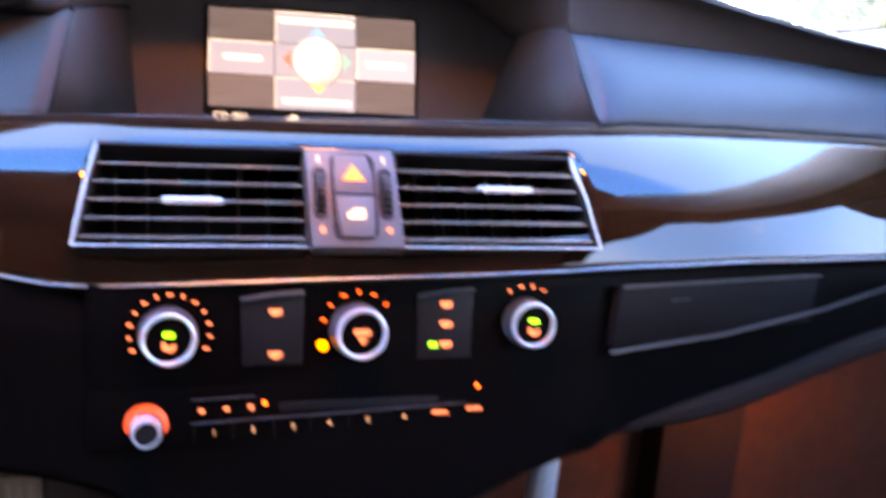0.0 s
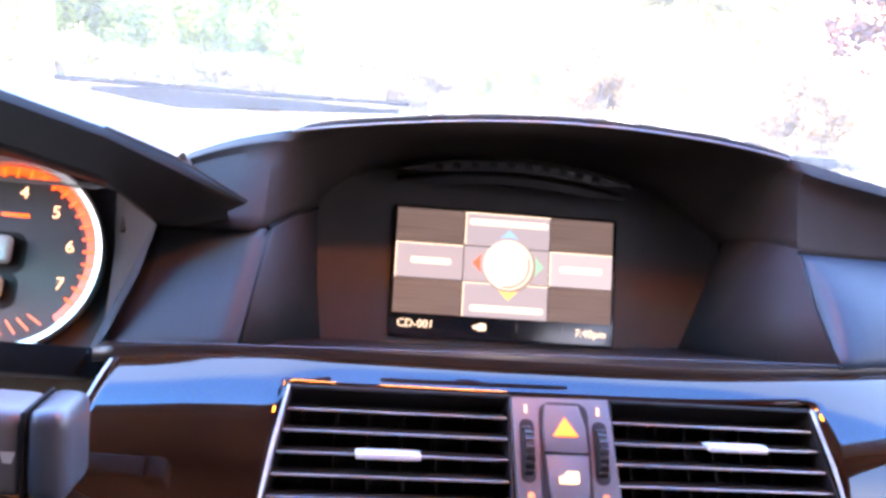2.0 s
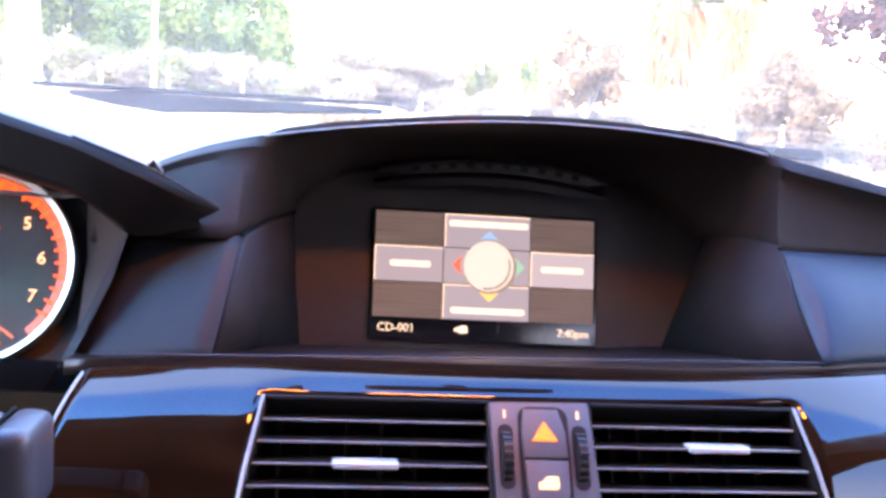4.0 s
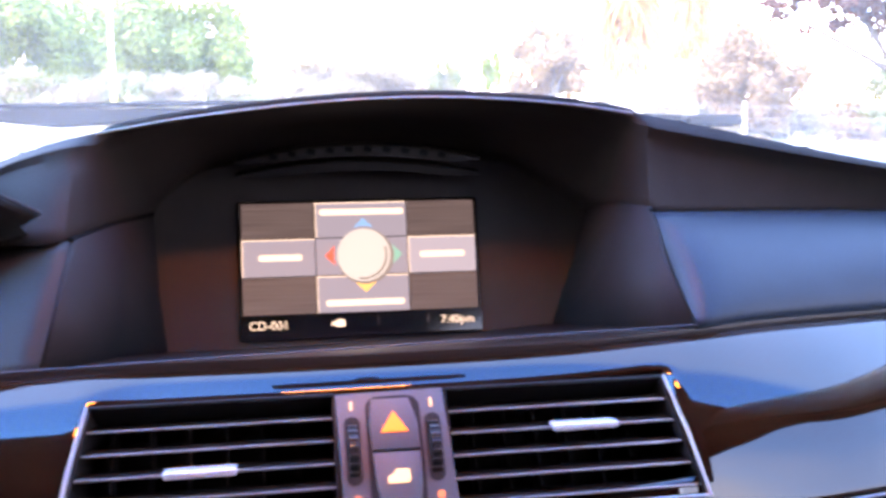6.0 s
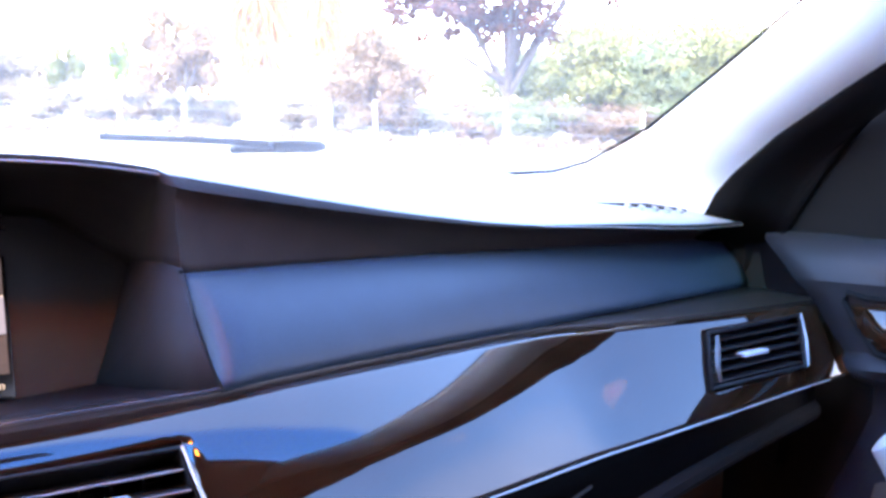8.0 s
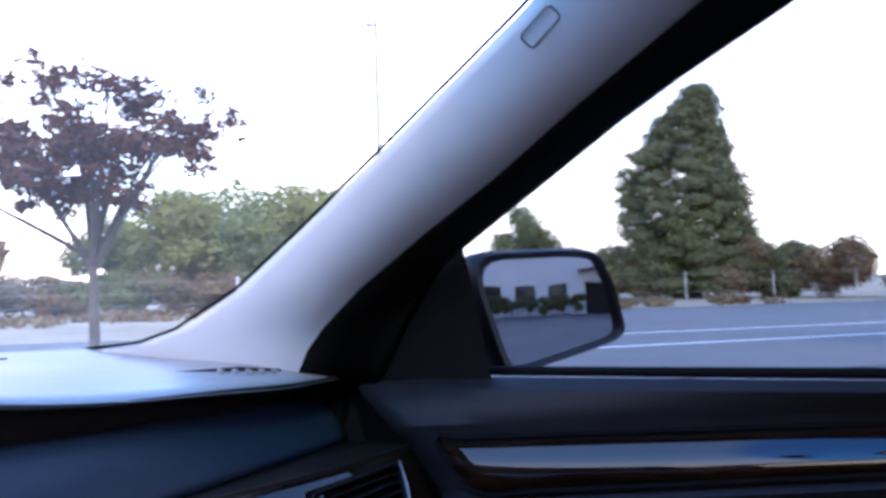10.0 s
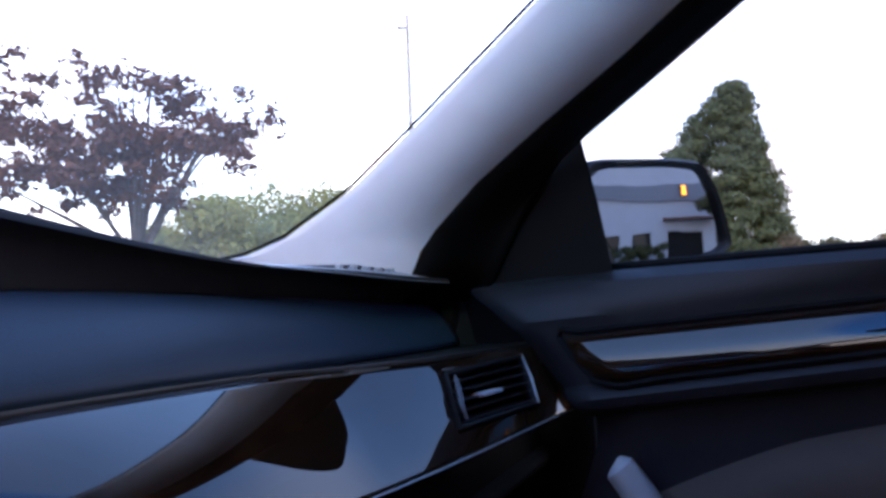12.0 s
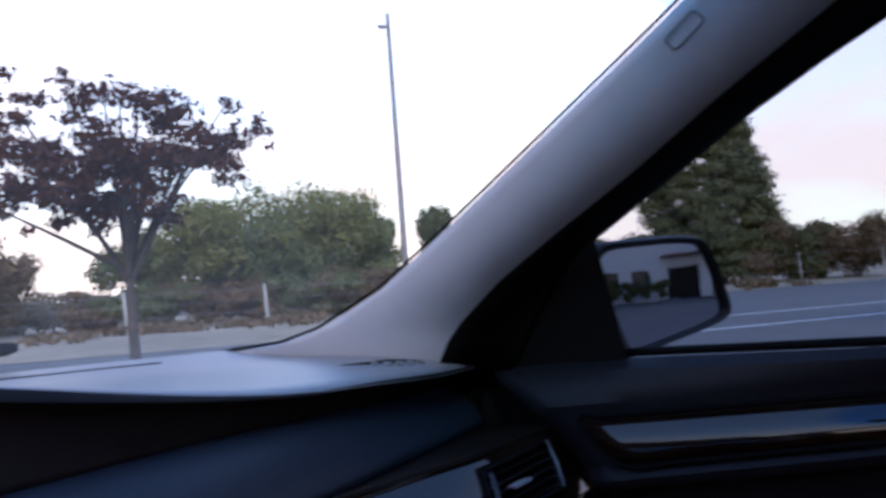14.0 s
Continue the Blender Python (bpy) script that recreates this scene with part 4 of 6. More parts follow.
for i in range(6):
    a = radians(-58 - i * 9)
    part("dial_mark", box(0.0085, 0.0010, 0.0004), M_PINK, cluster, "", pose(0.039 * math.cos(a), 0.039 * math.sin(a), 0.0034, 0, 0, math.degrees(a) + 25), smooth=False)
M_HUB = mat("dial_knob_grey", (0.50, 0.48, 0.47), 0.4, vary=0.1)
for px, py, w_, h_ in ((-0.004, 0.0015, 0.018, 0.0145), (-0.0052, -0.0182, 0.0165, 0.0120)):
    b_ = part("dial_knob", box(w_, h_, 0.0075, bevel=0.0034, seg=4), M_HUB, cluster, "pale grey rounded dial knob", pose(px, py, 0.0050))
    # Offset dark plate paints the knob's shadow onto the dial.
    part("dial_knob_shadow", plate(rounded(w_ + 0.008, h_ + 0.007, 0.006, 5), 0.0006), M_DARK, b_, "", pose(0.002, -0.001, -0.0036), smooth=False)
part("caption_bar", box(0.014, 0.0016, 0.0003), M_ORANGE, cluster, "", pose(0.003, 0.0205, 0.0014), smooth=False)
OUT = [(-0.60, -0.13, 0.975), (-0.45, -0.13, 0.995), (-0.36, -0.13, 0.999), (-0.30, -0.13, 0.992), (-0.254, -0.13, 0.9805), (-0.204, -0.13, 0.9665), (-0.172, -0.13, 0.9555), (-0.138, -0.118, 0.936)]
INN = [(-0.58, -0.128, 0.915), (-0.45, -0.128, 0.950), (-0.36, -0.128, 0.961), (-0.30, -0.128, 0.961), (-0.255, -0.128, 0.9535), (-0.205, -0.128, 0.941), (-0.181, -0.126, 0.923), (-0.148, -0.114, 0.927)]
rows = []
for a, b in zip(OUT, INN):
    a, b = Vector(a), Vector(b)
    back = Vector((a.x - 0.004, a.y + min(0.16, (-0.13 - a.x) * 2.4 + 0.01), max(0.930, a.z - 0.045)))
    deep = Vector((b.x * 0.98 - 0.006, -0.075, b.z - 0.012))
    rows.append([back, back.lerp(a, 0.5) + Vector((0, 0, 0.004)), a + Vector((0, 0.02, 0.003)), a, a.lerp(b, 0.15) + Vector((0, -0.004, 0)), b + Vector((0, -0.003, 0.003)), b, deep])
inv = GAUGE.inverted()
rows = [[inv @ Vector(p) for p in r] for r in rows]
thick(part("hood_top", loft([r[:4] for r in rows[:7]]), M_TOP_LIT, cluster, "black grained vinyl hood top, painted pale as lit by the sky"), 0.002)
thick(part("hood", loft([r[3:] for r in rows]), M_HOOD_SHADED, cluster, "black vinyl cluster hood, painted darker as shaded"), 0.002)
# Seam tube in a paler vinyl; its edge highlight is put into the colour.
part("hood_edge", tube([inv @ (Vector(p) + Vector((0, -0.003, 0.001))) for p in OUT[5:]], 0.0007, 6), M_STEP, cluster, "thin seam at the hood's tip, paler for its edge highlight")
part("lower_face", plate([(-0.12, -0.048), (0.088, -0.048), (0.098, -0.062), (-0.12, -0.062)], 0.01, 0.001), M_LOW, cluster, "", pose(0, 0, 0.05))
sf = [[(-0.178, -0.124, 0.930), (-0.188, -0.101, 0.917)], [(-0.186, -0.130, 0.90), (-0.196, -0.124, 0.89)], [(-0.200, -0.140, 0.866), (-0.206, -0.146, 0.860)], [(-0.206, -0.142, 0.852), (-0.210, -0.15, 0.852)]]
part("side_face", loft([[inv @ Vector((-0.213, -0.078, r[0][2])), inv @ Vector(r[0]), inv @ Vector(r[1])] for r in sf]), M_PAD2, cluster)

# starter button and stalk
starter = thing("start_button", pose(-0.168, -0.216, 0.7915, 90 - 12, 0, 3) @ Matrix.Diagonal((0.78, 0.78, 0.78, 1)), "round starter button with a silver ring and orange sign", "button")
part("ring", lathe([(0.0185, 0), (0.0183, 0.004), (0.0165, 0.0055), (0.0145, 0.004), (0.0145, 0)], 48), M_SATIN, starter, "satin silver ring")
cap = part("button_cap", lathe([(0.0145, 0), (0.0143, 0.003), (0.012, 0.0038), (0, 0.0042)], 40), M_PANEL, starter, "black button cap")
part("sign", plate([(-0.006, 0.003), (0.006, 0.003), (0.005, -0.0005), (-0.005, -0.0005)], 0.0003), M_ORANGE, cap, "lit orange sign", pose(0, 0, 0.0046), smooth=False)
part("sign", plate([(-0.0045, -0.002), (0.0045, -0.002), (0.003, -0.0065), (-0.003, -0.0065)], 0.0003), M_ORANGE, cap, "lit orange sign", pose(0, 0, 0.0046), smooth=False)
stalk = thing("wiper_stalk", pose(-0.186, -0.285, 0.870), "grey wiper stalk on the steering column", "stalk")
part("stalk_head", box(0.050, 0.026, 0.029, (-0.0165, 0, 0.001), 0.006, 4), mat("stalk_body_grey", (0.060, 0.058, 0.060), 0.45, bump=0.1, bump_scale=1200, vary=0.12), stalk, "dark grey plastic stalk body")
part("stalk_cap", box(0.0135, 0.0280, 0.0310, (0.0150, 0, 0.001), 0.0062, 5), mat("stalk_cap_blue_grey", (0.026, 0.031, 0.040), 0.4, vary=0.1), stalk, "blue-grey rounded stalk end")
part("stalk_ring", box(0.0016, 0.0270, 0.0300, (0.0082, 0, 0.001), 0.0005, 1), M_SEAL, stalk)
part("stalk_arm", tube([(-0.09, 0.03, -0.01), (-0.06, 0.012, -0.003), (-0.035, 0, 0)], [0.007, 0.008, 0.010], 16), M_DARK, stalk, "black stalk arm")
part("stalk_sign", plate([(-0.0024, 0.0018), (0.0024, 0.0018), (0.0013, -0.0018), (-0.0013, -0.0018)], 0.0003), M_LIP, stalk, "pale wiper sign", pose(0.0037, -0.0134, 0.001, 90), smooth=False)

# ---------------------------------------------------------------- footwell and console below
console = thing("centre_console", pose(0, 0, 0), "dark centre console below the radio", "console")
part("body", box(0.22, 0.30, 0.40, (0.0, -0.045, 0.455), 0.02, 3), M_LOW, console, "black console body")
part("side_strip", tube([(0.141, -0.183, 0.727), (0.134, -0.193, 0.67), (0.124, -0.205, 0.55)], [0.0075, 0.0085, 0.0085], 10), M_SATIN, console, "pale metal side strip")
knee = thing("knee_panel", pose(0, 0, 0), "taupe knee panel below the dashboard with a tan ribbed vent", "panel")
part("panel", box(0.24, 0.02, 0.16, (-0.205, -0.185, 0.640), 0.006, 2), M_BEIGE, knee, "taupe plastic panel")
M_RIB = mat("rib_plastic", (0.30, 0.19, 0.115), 0.5, vary=0.1)
rv = part("ribbed_vent", box(0.05, 0.008, 0.03, (-0.158, -0.199, 0.682), 0.002, 2), mat("ribbed_plastic", (0.26, 0.16, 0.095), 0.5, vary=0.1), knee, "tan ribbed vent")
for i in range(9):
    part("rib", box(0.0022, 0.004, 0.026, (-0.179 + i * 0.0052, -0.204, 0.682), 0.0006, 1), M_RIB, rv)
floor_c = part("floor", box(1.42, 1.9, 0.03, (0, -0.5, 0.235)), M_CARPET, None)
tagged(floor_c, "brown carpet on the car floor", "carpet", kind="structure")
fw = part("wall_footwell", loft([[(-0.7, 0.10, 0.80), (0.0, 0.10, 0.80), (0.7, 0.12, 0.80)], [(-0.7, 0.24, 0.6), (0.0, 0.24, 0.6), (0.7, 0.24, 0.6)], [(-0.7, 0.30, 0.25), (0.0, 0.30, 0.25), (0.7, 0.30, 0.25)]]), M_CARPET, None)
thick(tagged(fw, "brown carpeted footwell wall", "carpet", kind="structure"), 0.02)
glove = thing("carpet_board", pose(0, 0, 0), "brown carpeted panel with a dark duct below the dashboard", "panel")
part("panel", box(0.55, 0.03, 0.30, (0.42, 0.065, 0.57), 0.012, 2), M_CARPET, glove, "brown carpet panel")
part("duct", box(0.078, 0.05, 0.30, (0.352, 0.04, 0.57), 0.012, 2), M_CARPET2, glove, "dark duct")

# ---------------------------------------------------------------- windscreen, pillar, roof
GLASS_SIDE = [Vector(p) for p in ((0.61, 0.324, 0.941), (0.61, 0.30, 0.9435), (0.61, 0.235, 0.9498), (0.61, 0.175, 0.9640), (0.61, 0.085, 1.0012), (0.61, 0.005, 1.0482), (0.61, -0.090, 1.1062), (0.605, -0.215, 1.1812), (0.575, -0.41, 1.292), (0.565, -0.45, 1.312))]


def screen_point(s, u):
    """On the windscreen: s from -1 at one pillar to 1 at the other, u from the foot up."""
    long = [0.0]
    for a, b in zip(GLASS_SIDE, GLASS_SIDE[1:]):
        long.append(long[-1] + (b - a).length)
    d = max(0.0, u) * long[-1]
    k = max(i for i in range(len(GLASS_SIDE) - 1) if long[i] <= d + 1e-9)
    side = GLASS_SIDE[k].lerp(GLASS_SIDE[k + 1], (d - long[k]) / (long[k + 1] - long[k]))
    mid = Vector((0, 0.54, 0.942)).lerp(Vector((0, -0.31, 1.345)), u)
    mid.z += 0.018 * math.sin(math.pi * u)
    w = abs(s) ** 2.2
    return Vector((s * side.x, mid.y + (side.y - mid.y) * w, mid.z + (side.z - mid.z) * w))


windscreen = thing("windscreen", pose(0, 0, 0), "clear curved car windscreen with a blue shade band at the top", "windscreen", kind="structure")
def band_foot(s):
    u = 0.3
    while u < 0.98 and screen_point(s, u).z + BAND_BEND * screen_point(s, u).x ** 2 < BAND_Z:
        u += 0.005
    return u


for nm, m_, lb in (("glass", M_GLASS, "clear glass"), ("shade_band", M_BAND, "blue tinted shade band")):
    g = part(nm, loft([[screen_point(x, u) for u in (steps(0, band_foot(x), 20) if nm == "glass" else steps(band_foot(x), 1, 12))] for x in steps(-1, 1, 48)]), m_, windscreen, lb)
    g.visible_shadow = nm == "shade_band"
thick(part("lower_seal", loft([[screen_point(x, max(0, u)) + Vector((0, -0.003, -0.002 + 0.2 * min(0, u))) for u in (-0.015, 0.0, 0.006)] for x in steps(-1, 1, 48)]), M_SEAL, windscreen, "black lower glass border"), 0.003)


def pillar_mesh(s):
    right = [(0.660, 0.105, 0.905), (0.657, 0.068, 0.917), (0.656, 0.054, 0.945), (0.655, 0.033, 0.965), (0.655, -0.016, 1.001), (0.655, -0.083, 1.041), (0.655, -0.155, 1.081), (0.653, -0.235, 1.130), (0.63, -0.45, 1.245), (0.60, -0.60, 1.305)]
    left = [(0.61, 0.36, 0.935), (0.61, 0.30, 0.942), (0.61, 0.235, 0.948), (0.61, 0.175, 0.962), (0.61, 0.085, 0.999), (0.61, 0.005, 1.046), (0.61, -0.090, 1.104), (0.605, -0.215, 1.179), (0.575, -0.41, 1.288), (0.54, -0.55, 1.345)]
    rws = []
    for a, b in zip(left, right):
        a, b = Vector(a), Vector(b)
        row = []
        for k in range(11):
            u = k / 8
            p = a.lerp(b, u) + Vector((-0.010, -0.021, 0.007)) * max(0.0, math.sin(math.pi * min(1.0, u) ** 1.15)) ** 0.8
            if k > 8:
                p = b + Vector((0.006, 0.010, -0.002)) * (k - 8) / 2
            row.append((p.x * s, p.y, p.z))
        rws.append(row)
    return loft(rws)


for s in (1, -1):
    a = thing("pillar_trim", pose(0, 0, 0), "grey fabric-covered windscreen pillar trim", "pillar trim", kind="structure")
    thick(part("cover", pillar_mesh(s), M_PILLAR, a, "pale grey pillar cover"), 0.004)
    rim = [(0.607, 0.30, 0.9435), (0.607, 0.235, 0.9498), (0.607, 0.175, 0.9640), (0.607, 0.085, 1.0012), (0.607, 0.005, 1.0482), (0.607, -0.090, 1.1062), (0.602, -0.215, 1.1812), (0.572, -0.41, 1.290)]
    part("glass_border", tube([(x * s, y, z) for x, y, z in [(0.607, 0.34, 0.9395)] + rim], [0.0022, 0.0020] + [0.0014] * 7, 6), M_SEAL, a, "black glass border along the trim")
    if s > 0:
        zb = Vector((-0.878, -0.150, -0.445)).normalized()
        xb_ = Vector((-0.003, -0.0274, 0.018))
        xb_ = (xb_ - zb * xb_.dot(zb)).normalized()
        yb_ = zb.cross(xb_)
        mb = Matrix((xb_, yb_, zb)).transposed().to_4x4()
        mb.translation = Vector((0.6060, -0.2348, 1.1716)) + zb * 0.0016
        pts = [(x, y, 0) for x, y in rounded(0.031, 0.0115, 0.0035, 4)]
        part("airbag_badge", tube(pts + pts[:1], 0.0006, 5), M_GREY, a, "grey embossed badge outline", mb)

# black seal and mirror corner beside the pillar
seal = thing("window_seal", pose(0, 0, 0), "black rubber door seal and mirror corner panel", "door seal", kind="structure")
rows = []
for a, b in zip([(0.659, 0.085, 0.900), (0.658, 0.054, 0.945), (0.657, 0.033, 0.965), (0.656, -0.016, 1.001), (0.656, -0.083, 1.041), (0.656, -0.155, 1.081), (0.654, -0.235, 1.130), (0.632, -0.45, 1.245), (0.602, -0.60, 1.305), (0.60, -0.95, 1.33), (0.60, -1.35, 1.33)],
                [(0.715, 0.02, 0.905), (0.714, -0.02, 0.965), (0.712, -0.045, 0.995), (0.706, -0.072, 1.018), (0.70, -0.100, 1.036), (0.70, -0.18, 1.085), (0.70, -0.241, 1.119), (0.69, -0.40, 1.190), (0.69, -0.50, 1.208), (0.69, -0.90, 1.215), (0.69, -1.35, 1.215)]):
    a, b = Vector(a), Vector(b)
    a = a + Vector((-0.001, -0.003, 0.001))
    rows.append([a.lerp(b, u) + Vector((0.02, 0, -0.004)) * math.sin(math.pi * u) for u in steps(0, 1, 6)])
thick(part("seal_strip", loft(rows), M_SEAL, seal, "black rubber seal"), 0.006)
# Added block; stops outside light showing between pillar foot and door.
part("gap_light_stop", box(0.045, 0.14, 0.06, (0.718, 0.125, 0.884), 0.018, 3), M_SEAL, seal, "black added block stopping light in the gap by the pillar foot")
part("corner_panel", loft([[(0.712, 0.10, 0.90), (0.716, -0.02, 0.914), (0.720, -0.104, 0.918)], [(0.712, 0.02, 0.97), (0.714, -0.04, 0.975), (0.718, -0.094, 0.975)], [(0.708, -0.02, 1.015), (0.710, -0.055, 1.022), (0.713, -0.084, 1.028)]]), M_SEAL, seal, "black mirror corner panel")


roof = part("ceiling", loft([[(x, y, 1.335 - 0.05 * x * x + 0.02 * min(1, (-0.2 - y))) for x in steps(-0.66, 0.66, 14)] for y in [-0.20 - 0.0, -0.45, -0.8, -1.3, -1.9, -2.3]]), M_HEAD, None)
for v in roof.data.vertices:
    if v.co.y > -0.3:
        v.co.y = -0.31 - 0.26 * (v.co.x / 0.86) ** 2
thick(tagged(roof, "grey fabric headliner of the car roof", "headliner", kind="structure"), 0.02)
# Unseen walls; the upper ones stand where windows would be, blocking light.
for nm, pts in (("wall_rear", [[(-0.7, -2.0, 0.2), (0.7, -2.0, 0.2)], [(-0.7, -2.2, 0.95), (0.7, -2.2, 0.95)], [(-0.66, -2.3, 1.36), (0.66, -2.3, 1.36)]]),
                ("wall_driver_side", [[(-0.73, 0.3, 0.2), (-0.73, -2.2, 0.2)], [(-0.73, 0.3, 0.93), (-0.73, -2.2, 0.95)]]),
                ("blocking_wall_driver_side", [[(-0.73, -0.48, 0.92), (-0.73, -2.25, 0.92)], [(-0.66, -0.58, 1.36), (-0.66, -2.3, 1.36)]]),
                ("wall_rear_passenger_side", [[(0.74, -0.78, 0.2), (0.74, -2.2, 0.2)], [(0.74, -0.78, 0.95), (0.74, -2.2, 0.97)]]),
                ("blocking_wall_passenger_quarter", [[(0.74, -1.3, 0.95), (0.74, -2.2, 0.95)], [(0.67, -1.3, 1.36), (0.66, -2.3, 1.36)]])):
    thick(tagged(part(nm, loft(pts), M_DOOR, None), "dark unseen wall closing the car off from light", "car body", kind="structure"), 0.03)

# rear-view mirror under the header
rear = thing("rear_view_mirror", pose(0.02, -0.235, 1.235, 90, 0, 4), "black rear-view mirror hanging from the windscreen", "mirror")
part("housing", plate(rounded(0.175, 0.060, 0.025, 6), 0.03, 0.006), M_DARK, rear, "black mirror housing", pose(0, 0, 0.0))
part("mirror_glass", plate(rounded(0.163, 0.048, 0.02, 6), 0.002), M_MIRROR, rear, "mirror glass", pose(0, 0, 0.0015), smooth=False)
part("stem", tube([(0, 0.02, -0.02), (0, 0.06, -0.03), (0, 0.085, -0.035)], 0.012, 10), M_DARK, rear, "black stem")

# lamp in the headliner
lamp = thing("interior_lamp", pose(0.0, -0.41, 1.310, 180), "lit warm interior lamp in the headliner", "lamp")
part("lens", plate(rounded(0.135, 0.044, 0.008, 4), 0.004, 0.001), glow("warm_lamp_lens", (1.0, 0.38, 0.10), 28.0), lamp, "warm lit lens", pose(0, -0.065, 0.006))
part("bezel", plate(rounded(0.18, 0.21, 0.02, 4), 0.012, 0.004), mat("console_brown", (0.10, 0.065, 0.05), 0.6, vary=0.1), lamp, "taupe overhead console", pose(0, 0.0, 0.003))

# Unseen lamp, added to warm and brighten the footwell carpet.
foot = thing("footwell_lamp", pose(0.36, -0.05, 0.700, 180), "small unseen warm lamp added under the dashboard to light the footwell", "lamp")
part("lens", plate(rounded(0.03, 0.015, 0.004, 4), 0.004, 0.001), glow("footwell_fill_lens", (1.0, 0.33, 0.08), 38.0), foot, "warm lit lens", pose(0, 0, 0.004))
part("bezel", plate(rounded(0.04, 0.025, 0.005, 4), 0.006, 0.001), M_DARK, foot, "black bezel", pose(0, 0, 0.0))

# ---------------------------------------------------------------- passenger door
door = thing("passenger_door", pose(0, 0, 0), "black vinyl passenger door with a dark glossy inlay, window closed", "car door")
LINES = [  # x, z at y = -0.10, rise per metre towards the rear, front y
    (0.775, 0.907, 0.035, 0.06), (0.745, 0.9165, 0.038, 0.05), (0.722, 0.9195, 0.040, 0.044), (0.708, 0.911, 0.045, 0.031), (0.704, 0.898, 0.065, 0.004), (0.703, 0.884, 0.095, -0.019),
    (0.706, 0.876, 0.105, -0.028), (0.706, 0.829, 0.145, -0.068), (0.698, 0.8245, 0.148, -0.073), (0.6925, 0.817, 0.150, -0.080), (0.697, 0.809, 0.150, -0.086),
    (0.715, 0.802, 0.155, -0.090), (0.722, 0.778, 0.20, -0.086), (0.724, 0.740, 0.25, -0.070), (0.726, 0.68, 0.2, -0.04), (0.726, 0.3, 0.0, 0.0)]


def bow(y):
    """The door's inner face draws away from the seat towards the rear."""
    return 0.110 * (-0.18 - max(y, -0.55))


rows = []
for i, (x, z, s, y0) in enumerate(LINES):
    row = []
    for y in steps(y0, -1.0, 40):
        row.append((x + bow(y) * min(1, max(0, (i - 2) / 3)), y, z + s * (-0.10 - y) if y > -0.6 else z + s * 0.5))
    rows.append(row)
thick(part("door_card", loft(rows), M_DOOR, door, "black vinyl door card"), 0.004)
part("front_edge", box(0.05, 0.40, 0.66, (0.745, 0.12, 0.585), 0.01), M_SEAL, door, "black door front edge")
# inlay
rows = []
for k in range(7):
    u = k / 6
    row = []
    for y in steps(-0.070 - 0.040 * u ** 1.4, -0.95, 40):
        zt, zb = 0.8690 + 0.098 * (-0.10 - y), 0.8300 + 0.142 * (-0.10 - y) * (1 if y > -0.4 else 1 - 0.35 * (-0.4 - y))
        row.append((bow(y) + 0.7070 - 0.0120 * u - 0.0040 * math.sin(math.pi * u), y, zt + (zb - zt) * u))
    rows.append(row)
thick(part("inlay", loft(rows), M_WOOD, door, "dark glossy walnut inlay"), 0.004)
part("inlay_seam", tube([(x + bow(y), y, z) for x, y, z in [(0.7045, y, 0.8725 + 0.100 * (-0.10 - y)) for y in (-0.95, -0.55, -0.2, -0.085)] + [(0.7035, -0.069, 0.8735), (0.7030, -0.067, 0.866), (0.700, -0.082, 0.849), (0.6965, -0.102, 0.832), (0.6960, -0.122, 0.8285)]
                        + [(0.6955, y, 0.8275 + 0.142 * (-0.10 - y) * (1 if y > -0.4 else 1 - 0.35 * (-0.4 - y))) for y in (-0.16, -0.2, -0.4, -0.55, -0.6, -0.95)]], 0.0026, 8), M_SEAL, door, "black seam round the inlay")
# beige insert
INSERT_TOP = curve([(0.09, 0, 0.715), (0.125, 0, 0.733), (0.145, 0, 0.745), (0.20, 0, 0.771), (0.25, 0, 0.791), (0.30, 0, 0.804), (0.385, 0, 0.826), (0.45, 0, 0.838), (0.70, 0, 0.872), (0.96, 0, 0.89)])
rows = []
for k in range(6):
    u = k / 5
    rows.append([(bow(y) + 0.7170 - 0.006 * math.sin(math.pi * min(1, u * 2) / 2), y, INSERT_TOP(-y).z - 0.20 * u) for y in steps(-0.10 + 0.03 * u, -0.95, 40)])
thick(part("insert", loft(rows), M_BEIGE, door, "taupe leather insert"), 0.004)
bm = tube([(0.676, -0.122, 0.770), (0.678, -0.126, 0.767), (0.684, -0.140, 0.745), (0.700, -0.165, 0.69)], [0.008, 0.0125, 0.0135, 0.013], 12)
part("pull_handle", bm, mat("pale_grip", (0.30, 0.29, 0.28), 0.45, vary=0.1), door, "pale grey pull handle")
rows = []
for x, y, z in ((0.747, 0.07, 0.908), (0.738, 0.0, 1.01), (0.730, -0.09, 1.08), (0.722, -0.19, 1.145), (0.708, -0.35, 1.225), (0.690, -0.52, 1.30)):
    rows.append([(x, v, z) for v in steps(y, -1.3, 10)])
g = part("window_glass", loft(rows), M_SIDE, door, "clear side window glass")
g.visible_shadow = False
part("window_rubber", tube([(0.742, -0.05, 0.9205), (0.742, -0.3, 0.930), (0.742, -0.95, 0.955)], 0.004, 8), M_SEAL, door, "black window rubber")
part("release_handle", tube([(0.700, -0.66, 0.915), (0.696, -0.69, 0.919), (0.700, -0.73, 0.923)], 0.005, 10), M_CHROME, door, "chrome release lever")

# ---------------------------------------------------------------- door mirror
MIR = pose(0.895, -0.056, 0.9705, 89.0, 0, -24)
mirror = thing("door_mirror", MIR, "black door mirror reflecting a white building", "door mirror")
